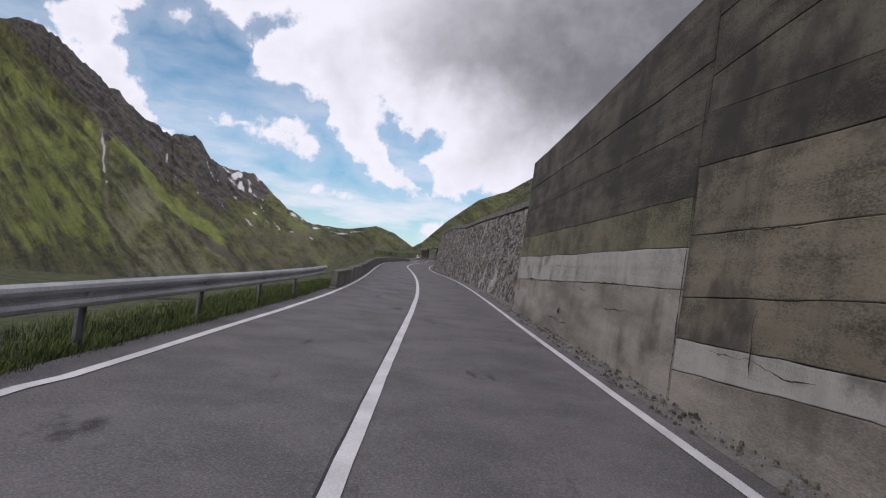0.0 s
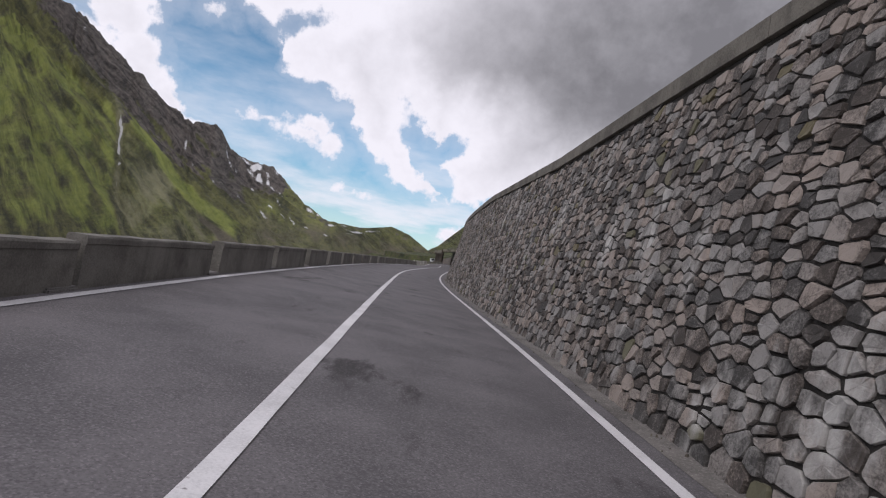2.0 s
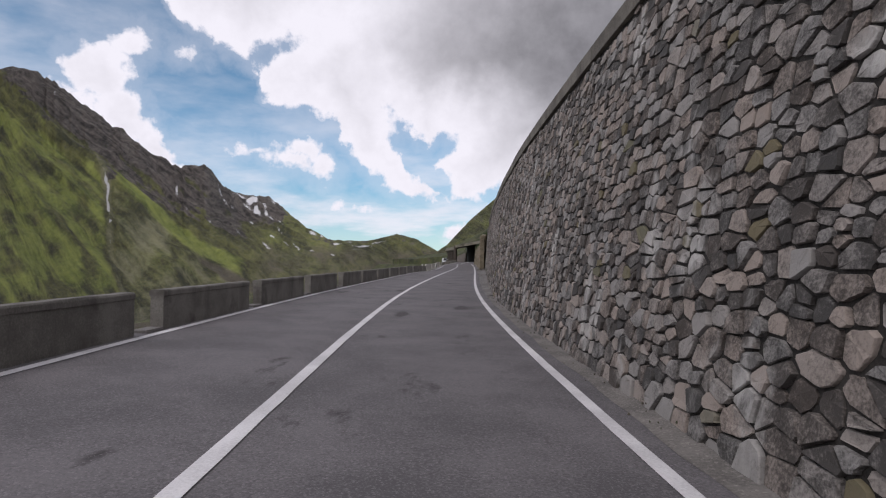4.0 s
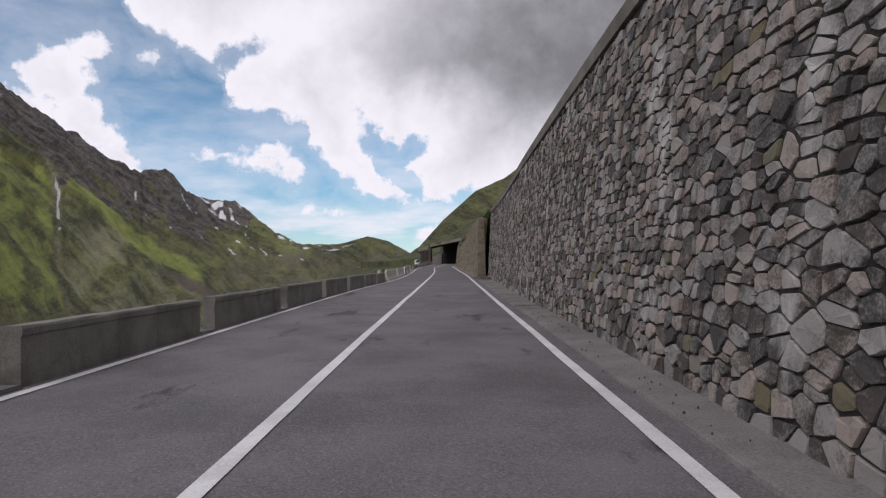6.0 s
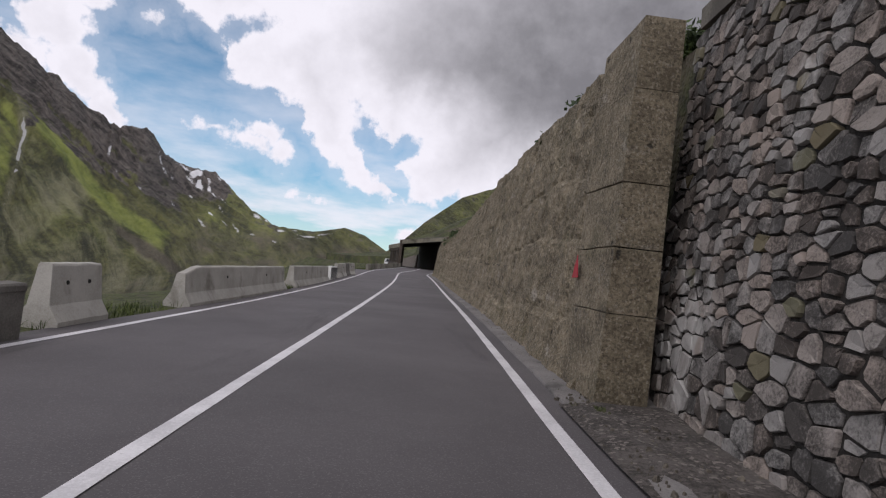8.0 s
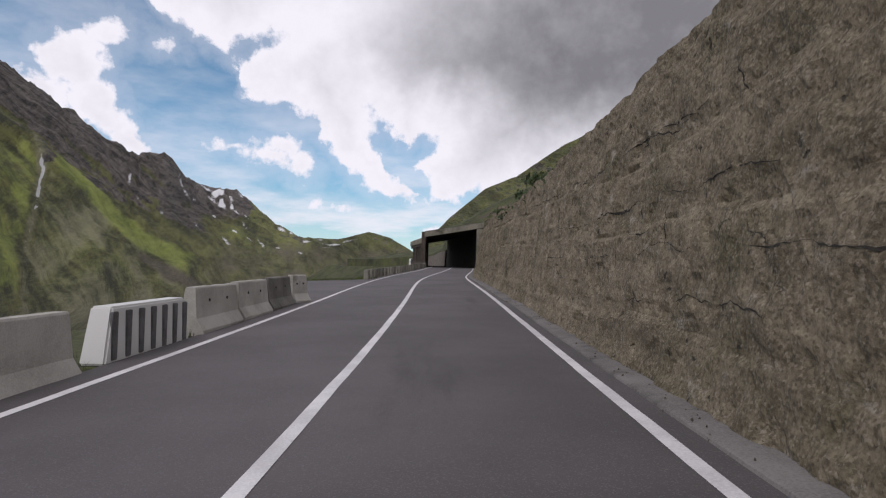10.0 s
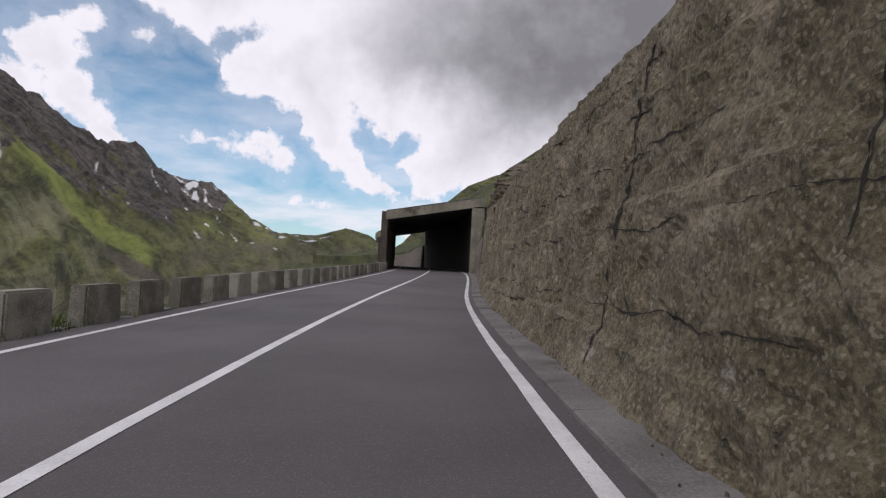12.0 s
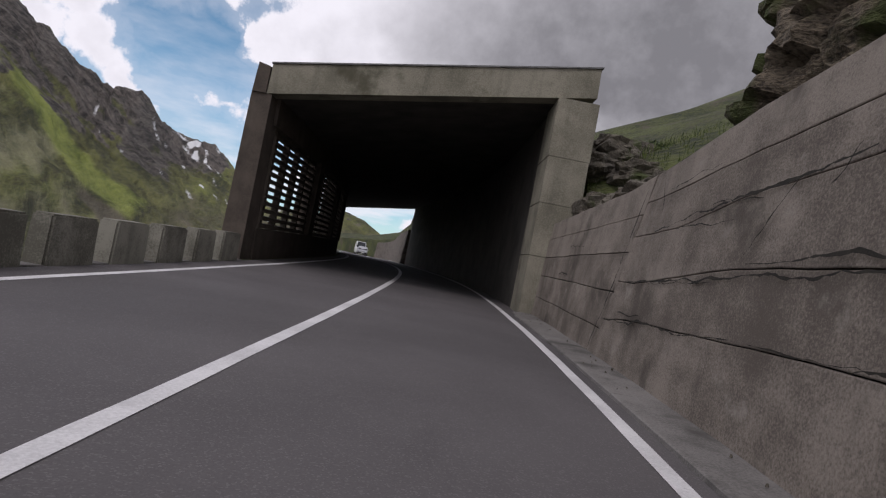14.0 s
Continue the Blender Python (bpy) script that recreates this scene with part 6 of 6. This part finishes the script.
def build_outcrop():
    """A broken, layered rock face that rises behind the wall's top."""
    shape = ((4.05, 2.5), (4.25, 3.3), (4.35, 3.9), (4.25, 4.9), (4.5, 6.0), (5.0, 6.9), (5.6, 7.4), (8.0, 8.2), (12.0, 9.4), (17.0, 11.2))
    shape = [(d + 0.22, h) for d, h in shape]
    thing = group_empty("rock_outcrop", road_pose(216.0, 5.0, 2.8))
    inv = thing.matrix_world.inverted()
    rows, cols = 90, 132
    grid = []
    for i in range(cols + 1):
        s = 209.5 + 13.4 * i / cols
        fade = ease(209.5, 213.5, s)
        tail = ease(222.9, 221.6, s)
        lid = steps(((209.5, 4.2), (212, 4.9), (215, 5.8), (218, 6.8), (221, 7.8)), s) + 0.35 * wob(s, 7, 0, 0.9)
        for j in range(rows + 1):
            q = 2.5 + 8.7 * (j / rows) ** 1.15
            d = steps([(h, dd) for dd, h in shape], q)
            # ledges: thin beds that stand out unevenly, tilted along the road
            bed = (q + 0.18 * s + 0.25 * wob(s, q, 2, 0.5)) * 3.4
            step = (bed - math.floor(bed))
            out = 0.22 * wob(math.floor(bed) * 3.7, s * 0.5, 1.0) + 0.09 * ease(0.0, 0.2, step) - 0.12 * ease(0.78, 1.0, step)
            out += 0.36 * wob(s, q, 4, 0.6) + 0.18 * wob(s, q, 8, 1.7) + 0.10 * wob(s, q, 6, 4.5)
            joint = wob(s * 1.9 + 0.3 * wob(q, 0, 0, 1.2), 5.0, math.floor(bed) * 1.9)
            out += 0.17 * (1 if joint > 0.1 else -0.4)
            grid.append(inv @ on_road(s + 0.1 * wob(s, q, 3, 2.0), d - out * ease(2.5, 3.2, q) + 2.4 * (1 - fade) + 3.5 * (1 - tail), min(q, lid + 0.3 * max(0.0, q - lid))))
    w = rows + 1
    for k in range(4):
        a, b = cols // 4 * k, cols // 4 * (k + 1)
        faces = [(i * w + j, i * w + j + 1, (i + 1) * w + j + 1, (i + 1) * w + j) for i in range(b - a) for j in range(rows)]
        mesh_object("rock_face", grid[a * w:(b + 1) * w], faces, CRAG, thing)
    return tagged(thing, "brown layered rock outcrop rising above the concrete wall", "rock outcrop")


CRAG = surface("dark_layered_rock", (0.026, 0.019, 0.013), (0.180, 0.146, 0.106), 1.6, 14, 0.93, 1.0, 0.10, stain=(0.050, 0.062, 0.016), stain_scale=0.8, stain_cut=(0.50, 0.62), stretch=(1, 1, 2.2), fine_part=1.2)
build_outcrop()
for n, (s, e, h, size) in enumerate(((223.6, 0.3, 0.1, (0.5, 1.0, 0.3)), (226.2, 0.1, 0.1, (0.5, 1.1, 0.35)), (227.8, 0.5, 0.1, (0.6, 0.9, 0.4)), (224.9, 1.0, 0.1, (0.7, 1.2, 0.4)), (225.4, 0.2, 0.15, (0.5, 0.8, 0.35)), (228.6, 0.2, 0.15, (0.5, 0.7, 0.4)), (229.5, 1.2, 0.1, (0.7, 0.9, 0.4)), (227.0, 2.2, 0.1, (0.8, 0.9, 0.4)), (231.5, 0.6, 0.2, (0.7, 1.0, 0.5)), (226.8, 0.9, 0.2, (0.5, 0.7, 0.35)), (233.0, 1.6, 0.1, (0.8, 1.1, 0.45)), (228.2, 1.5, 0.2, (0.6, 0.8, 0.4)), (230.4, 0.3, 0.1, (0.5, 0.9, 0.4)))):
    d = ground_edge(s) + e
    place_rock("rock", s, d, ground_height(s, d) + h, size, n + 1, "flat brown rock slab on the grassy slope")
for n in range(36):
    s = rng.uniform(22.4, 27.5) if n < 18 else rng.uniform(27.5, 60)
    d = ground_edge(s) + 0.25 + rng.uniform(0, 0.8 if n < 18 else 0.3)
    place_rock("rock", s, d, ground_height(s, d) - 0.06, (rng.uniform(0.25, 0.5), rng.uniform(0.3, 0.7), rng.uniform(0.12, 0.24 if n < 18 else 0.16)), 20 + n, "small dark rock lying above the coping")


# loose grit and pebbles along the foot of the walls
def build_grit():
    rng = random.Random(77)
    verts, faces = [], []
    for _ in range(2600):
        if rng.random() < 0.45:
            s = rng.uniform(-4, 30)
        elif rng.random() < 0.4:
            s = rng.uniform(124, 131)
        else:
            s = rng.uniform(30, 229)
        d = rng.uniform(3.1, 3.46) if not 124 < s < 130 else rng.uniform(3.1, 4.2)
        r = rng.choice((0.006, 0.009, 0.013, 0.026 if s < 20 or 124 < s < 131 else 0.012)) * rng.uniform(0.7, 1.4)
        c = on_road(s, d, 0.012 + (0.04 if d > 3.17 else 0) + (0.02 if d > 3.35 else 0))
        n = len(verts)
        a = rng.uniform(0, 6.28)
        ring = [(math.cos(a + k * 1.5708) * r * rng.uniform(0.7, 1.2), math.sin(a + k * 1.5708) * r * rng.uniform(0.7, 1.2)) for k in range(4)]
        verts += [(c.x + x, c.y + y, c.z - 0.01) for x, y in ring] + [(c.x + x * 0.6, c.y + y * 0.6, c.z + r * rng.uniform(0.5, 1.0)) for x, y in ring]
        faces += [(n + k, n + (k + 1) % 4, n + 4 + (k + 1) % 4, n + 4 + k) for k in range(4)] + [(n + 4, n + 5, n + 6, n + 7)]
    return tagged(mesh_object("grit", verts, faces, ROCK), "loose grit and stone chips at the foot of the walls", "grit", kind="stuff")


build_grit()


# ---- vehicles beyond the gallery ----
def shell(bm, sections):
    """A lofted body: sections of (y, half width, [(x factor, z), ...])."""
    rings = []
    for y, half, outline in sections:
        rings.append([bm.verts.new((x * half, y, z)) for x, z in outline] + [bm.verts.new((-x * half, y, z)) for x, z in reversed(outline)])
    n = len(rings[0])
    for a, b in zip(rings, rings[1:]):
        for k in range(n):
            bm.faces.new((a[k], a[(k + 1) % n], b[(k + 1) % n], b[k]))
    bm.faces.new(rings[0])
    bm.faces.new(rings[-1][::-1])


def build_car(van, paint, label):
    thing = group_empty("van" if van else "car")
    length, half, roof = (5.6, 0.98, 2.45) if van else (4.3, 0.88, 1.47)
    belt, hood = (1.25, 1.2) if van else (0.92, 0.86)

    def low(y, half_w, top):
        return (y, half_w, [(0.0, 0.22), (0.86, 0.22), (1.0, 0.38), (1.0, top - 0.12), (0.93, top), (0.0, top + 0.03)])
    bm = bmesh.new()
    shell(bm, [low(0.0, half * 0.88, hood * 0.75), low(0.12, half * 0.96, hood * 0.86), low(1.0, half, hood), low(length * 0.5, half, belt), low(length - 0.3, half, belt), low(length, half * 0.93, belt * 0.92)])
    part("body", bm, paint, thing)
    bm = bmesh.new()

    def cab(y, top):
        return (y, half * 0.95, [(0.0, belt - 0.05), (1.0, belt - 0.05), (0.97, belt + (top - belt) * 0.5), (0.82, top), (0.0, top + 0.03)])
    shell(bm, [cab(0.9, belt + 0.02), cab(1.75 if not van else 1.35, roof), cab(length * 0.68, roof), cab(length - (0.25 if not van else 0.05), roof if van else belt + 0.1)])
    cabin = part("cabin", bm, paint, thing)
    glass = plain("tinted_glass", (0.02, 0.024, 0.028), 0.08)
    bm = bmesh.new()
    a, b = (0.92, belt + 0.06), ((1.72 if not van else 1.33), roof - 0.08)
    p = [bm.verts.new(v) for v in ((-half * 0.84, a[0] - 0.02, a[1]), (half * 0.84, a[0] - 0.02, a[1]), (half * 0.72, b[0] - 0.03, b[1]), (-half * 0.72, b[0] - 0.03, b[1]))]
    q = [bm.verts.new((v.co.x, v.co.y + 0.06, v.co.z - 0.02)) for v in p]
    bm.faces.new(p)
    bm.faces.new(q[::-1])
    for k in range(4):
        bm.faces.new((p[k], q[k], q[(k + 1) % 4], p[(k + 1) % 4]))
    part("windscreen", bm, glass, thing, "dark tinted windscreen")
    for side in (-1, 1):
        box_part("side_window", (0.03, 1.5 if not van else 0.9, (roof - belt) * 0.6), (side * half * 0.93, 2.3 if not van else 1.8, belt + 0.06), glass, thing, 0.01)
        lamp = plain("lamp_glass", (0.75, 0.76, 0.78), 0.15)
        box_part("headlight", (0.34, 0.10, 0.16), (side * half * 0.68, 0.05, hood * 0.62), lamp, thing, 0.03, "clear headlight")
        box_part("mirror", (0.2, 0.08, 0.14), (side * (half + 0.09), 1.15, belt + 0.02), paint, thing, 0.03)
        for y in (0.85, length - 0.85):
            bm = bmesh.new()
            m = Matrix.Translation((side * (half - 0.1), y, 0.31)) @ Matrix.Rotation(math.pi / 2, 4, "Y")
            bmesh.ops.create_cone(bm, cap_ends=True, segments=20, radius1=0.31, radius2=0.31, depth=0.21, matrix=m)
            wheel = part("wheel", bm, VOID, thing, "black tyre")
            bm = bmesh.new()
            bmesh.ops.create_cone(bm, cap_ends=True, segments=16, radius1=0.19, radius2=0.17, depth=0.03, matrix=Matrix.Translation((side * 0.105, 0, 0)) @ m)
            part("rim", bm, STEEL, wheel, "grey alloy rim")
    box_part("bumper", (half * 1.75, 0.16, 0.2), (0, 0.02, 0.27), VOID, thing, 0.04, "dark lower bumper")
    box_part("plate", (0.5, 0.02, 0.11), (0, -0.07, 0.40), plain("plate_white", (0.7, 0.7, 0.7), 0.5), thing, 0.004)
    return tagged(thing, label, "van" if van else "car")


silver = plain("silver_paint", (0.42, 0.43, 0.45), 0.3, 0.6)
white = plain("white_paint", (0.72, 0.73, 0.74), 0.35)
car = build_car(False, silver, "silver car on the far side of the gallery")
car.matrix_world = along(316.0, -1.3, 4.0)
van = build_car(True, white, "white van behind the silver car")
van.matrix_world = along(325.0, -1.4, 5.0)
